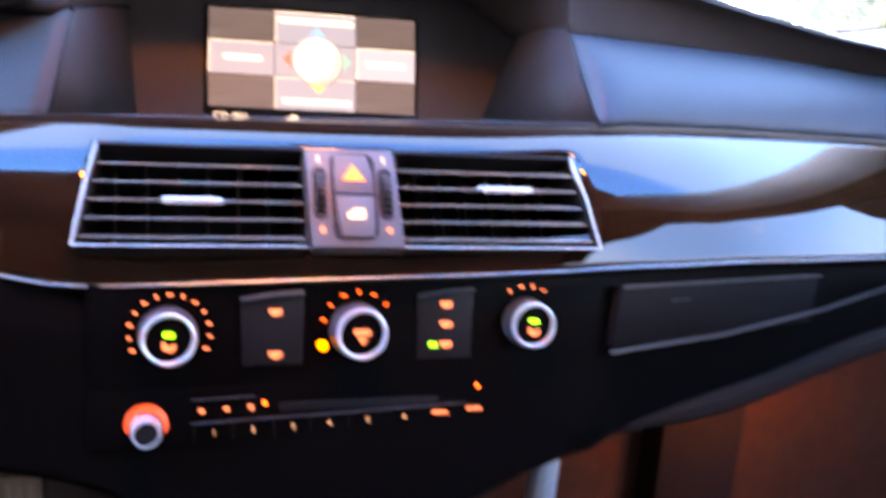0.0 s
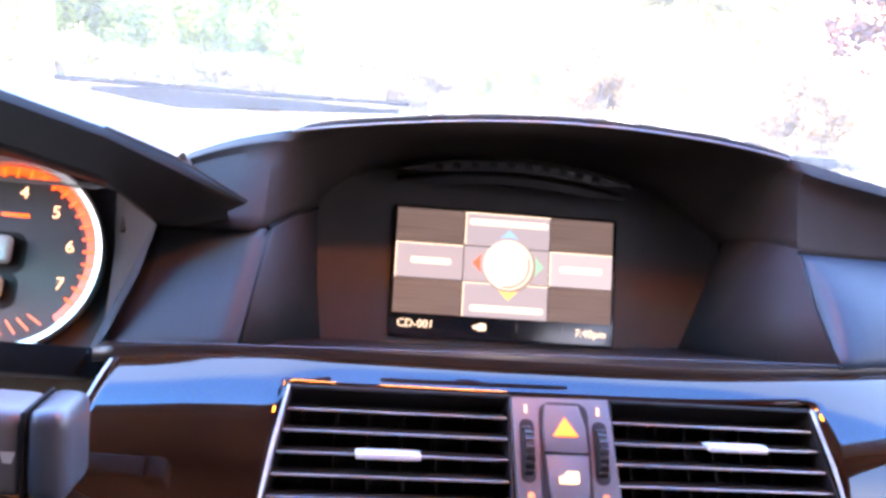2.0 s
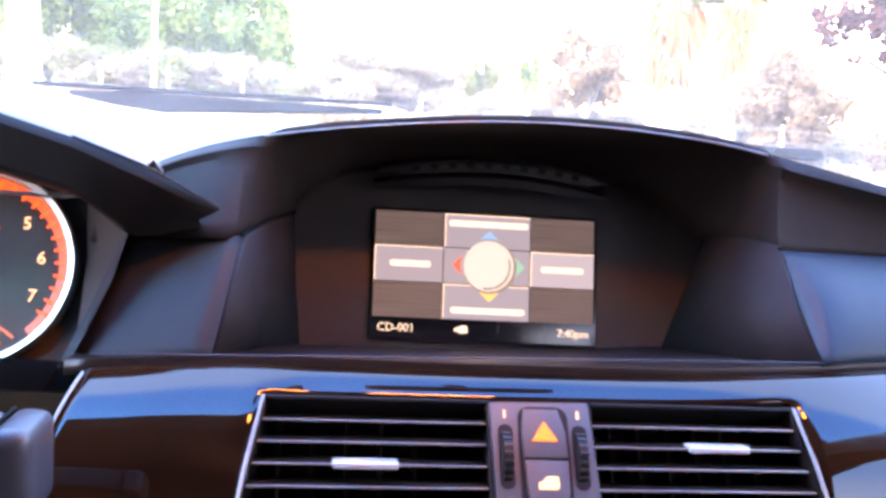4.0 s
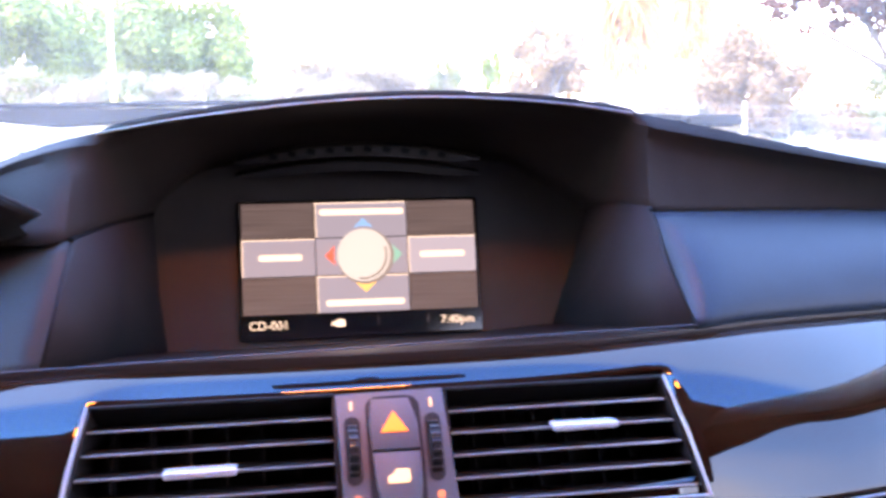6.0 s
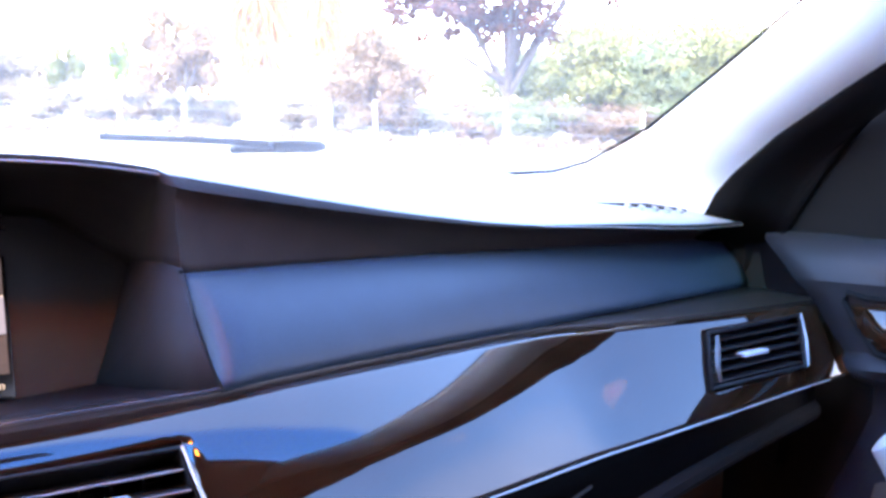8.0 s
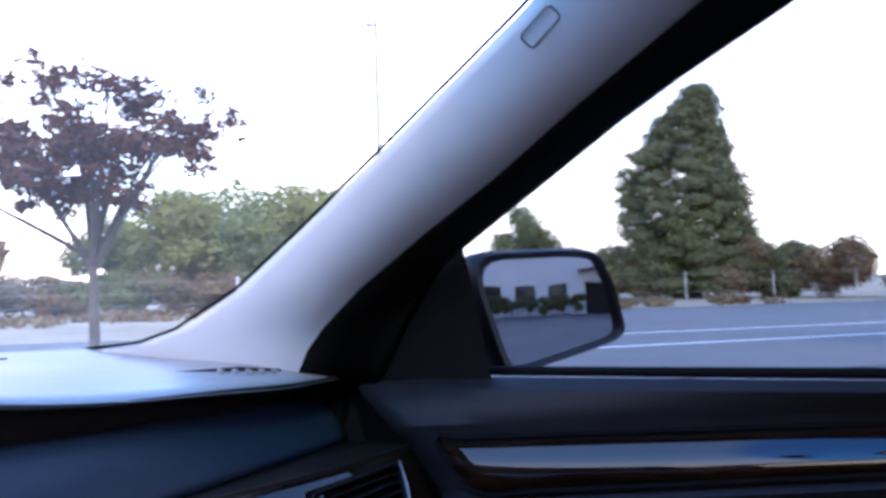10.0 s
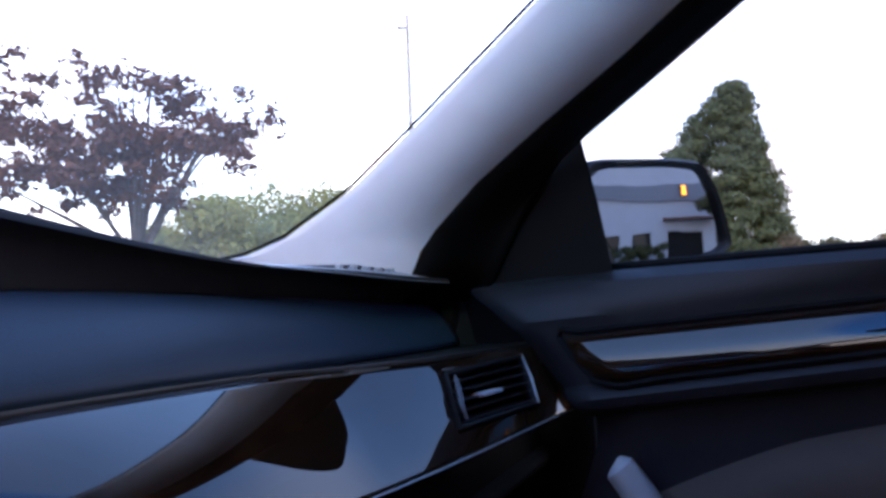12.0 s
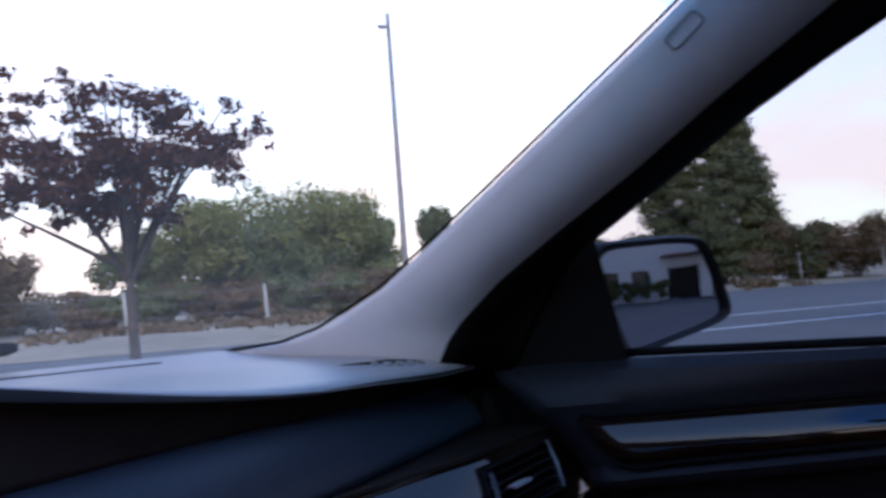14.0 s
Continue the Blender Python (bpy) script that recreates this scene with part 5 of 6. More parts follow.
GL = [(-0.078, 0.041), (0.020, 0.043), (0.052, 0.040), (0.068, 0.012), (0.078, -0.024), (0.066, -0.032), (-0.030, -0.050), (-0.046, -0.050)]


def blend_outline(o, n=4):
    out = []
    for i in range(len(o)):
        a, b, c = Vector(o[i - 1]), Vector(o[i]), Vector(o[(i + 1) % len(o)])
        p, q = b.lerp(a, 0.3), b.lerp(c, 0.3)
        for k in range(n + 1):
            u = k / n
            r = p.lerp(b, u).lerp(b.lerp(q, u), u)
            out.append((r.x, r.y))
    return out


def grow(o, k, d=0.0):
    cx, cy = sum(p[0] for p in o) / len(o), sum(p[1] for p in o) / len(o)
    return [(cx + (x - cx) * k, cy + (y - cy) * k) for x, y in o]


glo = blend_outline([(x * 1.08 - 0.002, y * 1.15) for x, y in GL])
RC = 1.2
cap_rows = [[(x, y, -(x * x + y * y) / (2 * RC)) for x, y in grow(glo, k / 8)] for k in range(1, 9)]
part("mirror_glass", loft(cap_rows + [[(x, y, z - 0.003) for x, y, z in cap_rows[-1]]], True), M_MIRROR, mirror, "slightly domed mirror glass", pose(0, 0, 0.003))
part("mirror_glass_middle", loft([[(x, y, -(x * x + y * y) / (2 * RC)) for x, y in grow(glo, k / 8)] for k in (0.001, 0.5, 1.0)], True), M_MIRROR, mirror, "", pose(0, 0, 0.003))
rows = []
for k_, z_ in ((1.01, 0.001), (1.05, 0.006), (1.12, 0.008), (1.17, 0.002), (1.18, -0.02), (1.05, -0.06), (0.7, -0.085), (0.2, -0.095)):
    rows.append([(x, y, z_) for x, y in grow(glo, k_)])
part("housing", loft(rows, True), mat("mirror_black_plastic", (0.006, 0.006, 0.007), 0.5, spec=0.25, vary=0.15), mirror, "black mirror housing")
part("foot", box(0.13, 0.095, 0.03, (-0.135, -0.008, -0.035), 0.012, 3), M_SEAL, mirror, "black mirror foot")

# ---------------------------------------------------------------- wipers outside
wl_ = thing("windscreen_wiper", pose(0, 0, 0), "black windscreen wiper with a holed arm resting at the glass foot", "wiper", "windscreen wipers")
rows = []
pl = [Vector((-0.44, 0.480, 0.9845)), Vector((-0.34, 0.490, 0.9850)), Vector((-0.20, 0.500, 0.9865)), Vector((-0.05, 0.510, 0.9885))]
part("blade", tube(pl, [0.0025, 0.003, 0.003, 0.002], 8), M_SEAL, wl_, "black wiper blade")
part("arm", plate([(-0.46, 0.006), (-0.40, 0.009), (-0.12, 0.009), (-0.12, 0.005), (-0.25, -0.003), (-0.36, -0.011), (-0.41, -0.006), (-0.46, 0.002)], 0.008, 0.002), M_SEAL, wl_, "black wiper arm", pose(0.060, 0.490, 0.9745, 70, 0, 2))
for i in range(4):
    part("arm_hole", plate(rounded(0.032, 0.006, 0.003, 4), 0.001), M_SATIN, wl_, "pale slot in the arm", pose(-0.345 + i * 0.052, 0.4845 + 0.0018 * i, 0.9790, 70, 0, 2))
wr = thing("windscreen_wiper", pose(0, 0, 0), "black windscreen wiper hinge cap at the glass foot", "wiper", "windscreen wipers")
part("arm", box(0.10, 0.02, 0.008, (0.38, 0.458, 0.962), 0.004, 3), M_SEAL, wr, "black wiper arm")
part("hinge_cap", box(0.060, 0.03, 0.012, (0.405, 0.458, 0.966), 0.005, 3), M_SEAL, wr, "black hinge cap")
part("blade", tube([(0.20, 0.515, 0.974), (0.30, 0.495, 0.971), (0.44, 0.455, 0.965)], 0.004, 8), M_SEAL, wr, "black wiper blade")

# ---------------------------------------------------------------- outside
SLOPE = -0.0223
ROAD_DIR = Vector((0.863, -0.504, 0)).normalized()
ROAD_N = Vector((0.504, 0.863, 0)).normalized()


def on_ground(x, y, z=0.0):
    return Vector((x, y, SLOPE * x + z))


def road_xy(s, n):
    """A place s metres along the road, n metres from the car towards it."""
    p = ROAD_DIR * s + ROAD_N * n
    return p.x, p.y


M_LOT = mat("parking_asphalt", (0.10, 0.10, 0.105), 0.9, vary=0.25, scale=3.0, bump=0.4, bump_scale=60)
M_ROAD = mat("road_asphalt", (0.118, 0.114, 0.110), 0.85, vary=0.18, scale=1.2, bump=0.3, bump_scale=60)
M_DIRT = mat("dry_verge", (0.34, 0.25, 0.17), 1.0, vary=0.3, scale=1.5, bump=0.6, bump_scale=20)
M_LINE = mat("road_paint", (0.75, 0.75, 0.73), 0.7, vary=0.15, scale=3)
M_KERB = mat("kerb_concrete", (0.42, 0.41, 0.39), 0.9, vary=0.15, scale=6)
M_POST = mat("weathered_post", (0.42, 0.38, 0.34), 0.9, vary=0.2, scale=8)
M_BARK = mat("grey_bark", (0.20, 0.16, 0.13), 0.95, vary=0.4, scale=12, bump=0.8, bump_scale=30, stretch=(1, 1, 0.3))
M_PALE = mat("pale_bark", (0.50, 0.45, 0.41), 0.95, vary=0.15, scale=6, bump=0.5, bump_scale=20, stretch=(1, 1, 0.3))


def leafmat(name, c, c2, trans=0.25):
    m = bpy.data.materials.new(name)
    m.use_nodes = True
    n, l = m.node_tree.nodes, m.node_tree.links
    b = n["Principled BSDF"]
    b.inputs["Roughness"].default_value = 0.6
    g = n.new("ShaderNodeNewGeometry")
    r = n.new("ShaderNodeValToRGB")
    r.color_ramp.elements[0].color = (*c, 1)
    r.color_ramp.elements[1].color = (*c2, 1)
    l.new(g.outputs["Random Per Island"], r.inputs["Fac"])
    l.new(r.outputs["Color"], b.inputs["Base Color"])
    t = n.new("ShaderNodeBsdfTranslucent")
    l.new(r.outputs["Color"], t.inputs["Color"])
    mx = n.new("ShaderNodeMixShader")
    mx.inputs["Fac"].default_value = trans
    l.new(b.outputs[0], mx.inputs[1])
    l.new(t.outputs[0], mx.inputs[2])
    l.new(mx.outputs[0], n["Material Output"].inputs["Surface"])
    return m


F_GREEN = leafmat("green_leaves", (0.12, 0.13, 0.045), (0.24, 0.24, 0.09), 0.45)
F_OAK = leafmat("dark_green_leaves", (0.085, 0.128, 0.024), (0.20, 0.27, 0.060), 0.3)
F_YELLOW = leafmat("yellow_green_leaves", (0.175, 0.165, 0.045), (0.34, 0.31, 0.10), 0.4)
F_PURPLE = leafmat("purple_leaves", (0.070, 0.018, 0.010), (0.185, 0.064, 0.034), 0.35)
F_BROWN = leafmat("rusty_leaves", (0.21, 0.115, 0.055), (0.38, 0.25, 0.13), 0.4)
F_DARK = leafmat("conifer_needles", (0.055, 0.062, 0.018), (0.19, 0.18, 0.06), 0.2)
F_SCRUB = leafmat("dry_scrub_leaves", (0.165, 0.088, 0.040), (0.31, 0.185, 0.090), 0.4)
# Scrub leaves again, paled: washing-out by glare is put into the colour.
F_SCRUB_WASHED = leafmat("washed_out_scrub_leaves", (0.23, 0.17, 0.105), (0.37, 0.29, 0.19), 0.4)
F_GREY = leafmat("grey_green_leaves", (0.15, 0.165, 0.055), (0.33, 0.33, 0.13), 0.35)
F_PALM = leafmat("palm_fronds", (0.27, 0.235, 0.085), (0.51, 0.42, 0.19), 0.4)
F_SKIRT = leafmat("dry_palm_fronds", (0.45, 0.25, 0.09), (0.65, 0.40, 0.18), 0.4)

rng = np.random.default_rng(7)


def leaves(blobs, count, size, shell=0.55, aspect=1.7):
    """Many small bent leaf clumps scattered in uneven ellipsoid clusters (x, y, z, rx, ry, rz)."""
    bl = np.array(blobs, float)
    vol = bl[:, 3] * bl[:, 4] * bl[:, 5]
    vol = np.maximum(vol, 1e-6) ** 0.7
    pick = rng.choice(len(bl), size=count, p=vol / vol.sum())
    d = rng.normal(size=(count, 3))
    d /= np.linalg.norm(d, axis=1)[:, None]
    r = (shell + (1 - shell) * rng.random(count)) ** 0.7
    r *= 0.82 + 0.30 * rng.random(count) ** 2
    c = bl[pick, :3] + d * r[:, None] * bl[pick, 3:6]
    n = d + np.array([0, 0, 0.35]) + 0.42 * rng.normal(size=(count, 3))
    n /= np.linalg.norm(n, axis=1)[:, None]
    a = np.cross(n, rng.normal(size=(count, 3)))
    a /= np.linalg.norm(a, axis=1)[:, None]
    b = np.cross(n, a)
    s = size * (0.6 + 0.8 * rng.random(count))[:, None]
    tip, base = c + a * s * aspect * 0.5, c - a * s * aspect * 0.5
    le, ri = c + b * s * 0.5 + n * s * 0.12, c - b * s * 0.5 + n * s * 0.12
    v = np.stack([base, le, tip, ri], 1).reshape(-1, 3)
    f = np.arange(count * 4).reshape(-1, 4)
    tri = np.concatenate([f[:, [0, 1, 2]], f[:, [0, 2, 3]]])
    me = bpy.data.meshes.new("crown")
    me.from_pydata(v.tolist(), [], tri.tolist())
    return me


def clumps(cx, cy, cz, rx, ry, rz, n, k=0.42):
    """Clusters spread through one large ellipsoid."""
    out = []
    for _ in range(n):
        d = rng.normal(size=3)
        d /= np.linalg.norm(d)
        r = rng.random() ** 0.45 * 0.85
        s = k * (0.6 + 0.7 * rng.random())
        out.append((cx + d[0] * r * rx, cy + d[1] * r * ry, cz + d[2] * r * rz, rx * s, ry * s, rz * s))
    return out


def tree(name, x, y, trunk_h, trunk_r, blobs, count, size, leaf, bark, label, category="tree", limbs=5, lean=0.0, shell=0.3):
    base = on_ground(x, y)
    t = thing(name, Matrix.Translation(base), label, category)
    bl = np.array(blobs, float)
    top = bl[:, 2].mean()
    bm = tube([(0, 0, -0.3), (lean * 0.3, 0, trunk_h * 0.5), (lean, 0, trunk_h)], [trunk_r * 1.25, trunk_r, trunk_r * 0.8], 9)
    tr = part("trunk", bm, bark, t, "")
    for i in range(limbs):
        k = int(rng.integers(len(bl)))
        e = Vector(bl[k, :3])
        s = Vector((lean, 0, trunk_h * (0.85 + 0.15 * rng.random())))
        mid = s.lerp(e, 0.5) + Vector((0, 0, 0.1 * trunk_h * rng.random()))
        part("limb", tube([s, mid, e], [trunk_r * 0.6, trunk_r * 0.4, trunk_r * 0.15], 7), bark, tr)
    me = leaves(blobs, int(count * 4.4), size * 0.47, shell)
    part("crown", me, leaf, t, "", smooth=False)
    return t


# ground
bm = bmesh.new()
R = 900
bmesh.ops.create_grid(bm, x_segments=8, y_segments=8, size=R)
for v in bm.verts:
    v.co.z = SLOPE * v.co.x
ground = part("ground", bm, M_DIRT, None, smooth=False)
tagged(ground, "dry pale earth and verge reaching to the horizon", "ground", kind="structure")


def strip(name, s0, s1, n0, n1, z, material, parent=None, label=""):
    bm = bmesh.new()
    ns = max(2, int((s1 - s0) / 40) + 2)
    top, low = [], []
    for s in steps(s0, s1, ns):
        for n, dst in ((n0, low), (n1, top)):
            x, y = road_xy(s, n)
            dst.append(bm.verts.new(on_ground(x, y, z)))
    for i in range(ns - 1):
        bm.faces.new((low[i], low[i + 1], top[i + 1], top[i]))
    bmesh.ops.recalc_face_normals(bm, faces=bm.faces)
    return part(name, bm, material, parent, label, smooth=False)


road = strip("road", -160, 190, 7.3, 26.3, 0.02, M_ROAD)
tagged(road, "wide grey asphalt road with white lines", "road", kind="structure")
bm = bmesh.new()
prev = None
for sv in steps(-90, 30, 41):
    f = max(0.0, min(1.0, (16 - sv) / 14))
    cur = [bm.verts.new(on_ground(*road_xy(sv, n), z)) for n, z in ((27.5, 0.035), (25.5 - 7.5 * f * f * (3 - 2 * f) + 0.25 * math.sin(sv * 1.7), 0.032))]
    if prev:
        bm.faces.new((prev[0], prev[1], cur[1], cur[0]))
    prev = cur
verge = part("verge", bm, M_DIRT, None, smooth=False)
tagged(verge, "pale dry dirt verge beside the road", "verge", kind="structure")
lot = strip("pavement_parking_lot", -160, 190, -60, 7.4, 0.012, M_LOT)
tagged(lot, "dark asphalt parking lot under the car", "parking lot", kind="structure")
for n in (11.2, 13.9):
    strip("lane_line", -40, 100, n, n + 0.15, 0.026, M_LINE, road, "white lane line")
strip("edge_line", -160, 190, 25.6, 25.75, 0.026, M_LINE, road, "white edge line")
# fence
fence = thing("fence", pose(0, 0, 0), "old wire fence with pale weathered wooden posts", "fence")
fp = None
FN = 29.3
posts = []
for i in range(34):
    s = -62 + i * 4.2
    x, y = road_xy(s, FN + 0.0022 * (s - 10) ** 2 * (0.0 if s > 0 else 0.4))
    p = on_ground(x, y, 0)
    posts.append(p)
    bm_m = Matrix.Translation(p) @ pose(0, 0, 0, rng.normal() * 2, rng.normal() * 2, rng.random() * 90)
    if s > 15:
        bm_m = bm_m @ Matrix.Diagonal((0.45, 0.45, 0.95, 1))
    if fp is None:
        fp = part("post", tube([(0, 0, -0.3), (0, 0, 0.7), (0, 0, 1.28), (0, 0, 1.30)], [0.065, 0.06, 0.055, 0.04], 7), M_POST, fence, "", bm_m)
    else:
        again(fp, bm_m)
M_WIRE = mat("fence_wire", (0.25, 0.24, 0.23), 0.5, 0.8)
for h in (0.45, 0.8, 1.15):
    part("wire", tube([p + Vector((0, 0, h)) for p in posts], 0.006, 4, False), M_WIRE, fence)


def polar(b, r):
    return r * math.sin(radians(b)), -0.55 + r * math.cos(radians(b))


# purple-leaved street tree close by
px, py = polar(31.8, 9.6)
pb = clumps(-0.10, 0, 2.42, 1.5, 1.2, 0.80, 90, 0.19) + clumps(1.2, 0, 2.55, 0.8, 0.6, 0.4, 22, 0.24) + clumps(-1.2, 0.1, 2.1, 0.75, 0.6, 0.5, 20, 0.24) + clumps(-0.2, 0, 2.95, 0.9, 0.6, 0.2, 9, 0.22) + clumps(1.15, 0, 2.95, 0.45, 0.4, 0.22, 6, 0.25) + clumps(-0.5, 0, 3.2, 0.25, 0.2, 0.15, 3, 0.3) + clumps(-1.0, 0, 2.85, 0.6, 0.5, 0.32, 12, 0.24) + clumps(0.0, 0, 1.9, 0.8, 0.8, 0.32, 18, 0.24) + clumps(-0.95, 0, 2.0, 0.5, 0.4, 0.22, 8, 0.26) + clumps(0.2, 0, 3.05, 0.8, 0.5, 0.2, 9, 0.22) + clumps(1.45, -0.2, 2.85, 0.42, 0.3, 0.34, 9, 0.28)
tree("street_tree", px, py, 1.35, 0.05, pb, 2700, 0.085, F_PURPLE, mat("dark_bark", (0.10, 0.075, 0.06), 0.95, vary=0.4, scale=20, bump=0.8, bump_scale=60), "young street tree with sparse purple-brown leaves", limbs=15, shell=0.05)

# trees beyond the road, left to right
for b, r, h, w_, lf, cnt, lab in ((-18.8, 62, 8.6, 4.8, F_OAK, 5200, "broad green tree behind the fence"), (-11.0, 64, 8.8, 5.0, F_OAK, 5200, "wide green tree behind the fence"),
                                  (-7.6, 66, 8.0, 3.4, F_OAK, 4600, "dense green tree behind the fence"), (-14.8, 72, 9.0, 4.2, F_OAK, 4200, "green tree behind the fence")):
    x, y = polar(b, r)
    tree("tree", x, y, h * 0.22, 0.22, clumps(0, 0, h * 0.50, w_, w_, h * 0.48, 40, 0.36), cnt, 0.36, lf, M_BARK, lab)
# scrub behind the fence
for i in range(44):
    b = -2 + i * 1.35 + rng.normal() * 0.3
    if b < 5:
        r, h, lf = 74, 5.6 + rng.random(), F_SCRUB_WASHED
    elif b < 30:
        r, h, lf = 46 - 0.3 * b, 1.7 + 0.6 * rng.random(), F_SCRUB_WASHED
    else:
        r, h, lf = 36, 1.9 + 0.5 * rng.random(), (F_SCRUB if rng.random() < 0.6 else F_GREEN)
    x, y = polar(b, r)
    tree("shrub", x, y, h * 0.2, 0.05, clumps(0, 0, h * 0.40, h * 1.0, h * 0.7, h * 0.40, 16, 0.36), 800 if b > 5 else 2400, 0.20 if b > 5 else 0.26, lf, M_BARK, "low dry brownish shrub behind the fence", "shrub", limbs=3)
for i in range(15):
    x, y = polar(-21 + i * 1.3 + rng.normal() * 0.3, 57)
    h = 2.6 + 0.9 * rng.random()
    tree("shrub", x, y, h * 0.2, 0.05, clumps(0, 0, h * 0.42, h * 0.85, h * 0.7, h * 0.42, 14, 0.38), 900, 0.24, F_SCRUB_WASHED if i % 3 else F_GREEN, M_BARK, "low brownish undergrowth shrub below the trees", "shrub", limbs=3)
for b in (37.4, 38.8, 40.2, 41.6, 43.0):
    x, y = polar(b, 37.5)
    tree("shrub", x, y, 0.6, 0.05, clumps(0, 0, 1.5, 1.9, 1.4, 1.45, 16, 0.38), 1100, 0.20, F_GREEN, M_BARK, "dull green shrub behind the fence", "shrub", limbs=3)
# round rusty tree
x, y = polar(23.6, 34)
tree("round_tree", x, y, 1.0, 0.10, clumps(0, 0, 2.2, 2.2, 1.8, 2.05, 90, 0.24), 6000, 0.17, F_BROWN, M_BARK, "round rusty-brown tree beside the road")
x, y = polar(12.4, 40)
tree("rusty_tree", x, y, 1.0, 0.12, clumps(0, 0, 2.85, 2.1, 1.8, 2.15, 50, 0.26), 3400, 0.20, F_BROWN, M_BARK, "rusty-brown tree beside the road")
x, y = polar(9.0, 70)
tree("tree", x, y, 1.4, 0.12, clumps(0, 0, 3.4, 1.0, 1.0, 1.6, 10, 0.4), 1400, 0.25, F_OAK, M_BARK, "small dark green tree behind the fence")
x, y = polar(5.9, 70)
tree("tree", x, y, 1.5, 0.12, clumps(0, 0, 3.2, 1.3, 1.3, 1.9, 12, 0.4), 1600, 0.25, F_GREEN, M_BARK, "slim green tree behind the fence")
# right of the pillar's foot
for b, r, h, w_, lf in ((36.0, 37, 4.9, 2.4, F_YELLOW), (39.3, 41, 5.6, 2.7, F_GREY), (43.2, 40, 5.7, 2.9, F_YELLOW), (33.0, 40, 4.0, 2.0, F_GREEN), (46.6, 41, 4.4, 2.0, F_GREY), (50.3, 44, 4.6, 1.2, F_GREEN), (56.5, 50, 5.2, 2.4, F_GREEN), (41.2, 43, 5.0, 2.4, F_GREEN), (44.8, 46, 4.8, 2.6, F_GREEN)):
    x, y = polar(b, r)
    tree("tree", x, y, h * 0.25, 0.12, clumps(0, 0, h * 0.55, w_, w_, h * 0.45, 20, 0.4), 3000, 0.22, lf, M_BARK, "green tree behind the fence")
# conifer
x, y = polar(66.9, 46)
cb = []
for i in range(150):
    u = (i / 149) ** 1.1
    z = 0.5 + 9.2 * u
    left = 4.4 * min(1.0, (1.03 - u) / 0.45) ** 0.85
    right = 4.9 * (1 - u) ** 0.75 + 0.25
    a = i * 2.4 + 0.5 * rng.random()
    side, deep = math.cos(a), math.sin(a)
    rr = (right if side > 0 else left) * (0.70 + 0.42 * rng.random())
    q = 0.62 * rr * side + (0.45 if u > 0.9 else 0.0)
    cb.append((0.392 * q + 0.92 * 1.9 * deep, -0.92 * q + 0.392 * 1.9 * deep, z, 1.25 - 0.5 * u, 1.25 - 0.5 * u, 0.42))
cb += [(0.392 * 1.5, -0.92 * 1.5, 6.2 + 0.28 * i, 0.55 * (1 - i / 9), 0.55 * (1 - i / 9), 0.4) for i in range(8)]
tree("conifer", x, y, 7.0, 0.22, cb, 24000, 0.19, F_DARK, M_BARK, "tall dark conifer beyond the road", limbs=0)
for i in range(13):
    if i == 7:
        continue
    x, y = polar(60 + i * 2.4, 47 - i * 0.4)
    h = (3.0 if 4 < i < 7 else 2.6) + 0.7 * rng.random()
    tree("hedge_tree", x, y, 0.5, 0.1, clumps(0, 0, h * 0.44, 2.5, 2.0, h * 0.5, 20, 0.38), 2400, 0.20, F_DARK if i % 2 else F_SCRUB, M_BARK, "dark hedge tree beyond the road", limbs=3)
x, y = polar(84.2, 14)
tree("dark_tree", x, y, 1.6, 0.12, clumps(0, 0, 2.72, 1.55, 1.45, 1.15, 40, 0.28), 4200, 0.12, F_DARK, M_BARK, "dark leafy tree by the lot")
x, y = polar(85, 34)
tree("tree", x, y, 0.8, 0.15, clumps(0, 0, 2.9, 3.6, 2.2, 2.6, 28, 0.4), 4200, 0.22, F_DARK, M_BARK, "dark green tree beyond the road")

# dry grass along the far verge
gb = []
for i in range(260):
    x, y = road_xy(-38 + 62 * rng.random(), 24.5 + 5.0 * rng.random() ** 0.7)
    w_ = 0.25 + 0.45 * rng.random()
    p = on_ground(x, y, 0)
    gb.append((p.x, p.y, p.z + 0.16, w_, w_, 0.12 + 0.2 * rng.random()))
grass = part("dry_grass", leaves(gb, 9000, 0.10, 0.2, 2.6), F_SCRUB, None, smooth=False)
tagged(grass, "low dry brown grass along the road's far verge", "grass", kind="stuff")


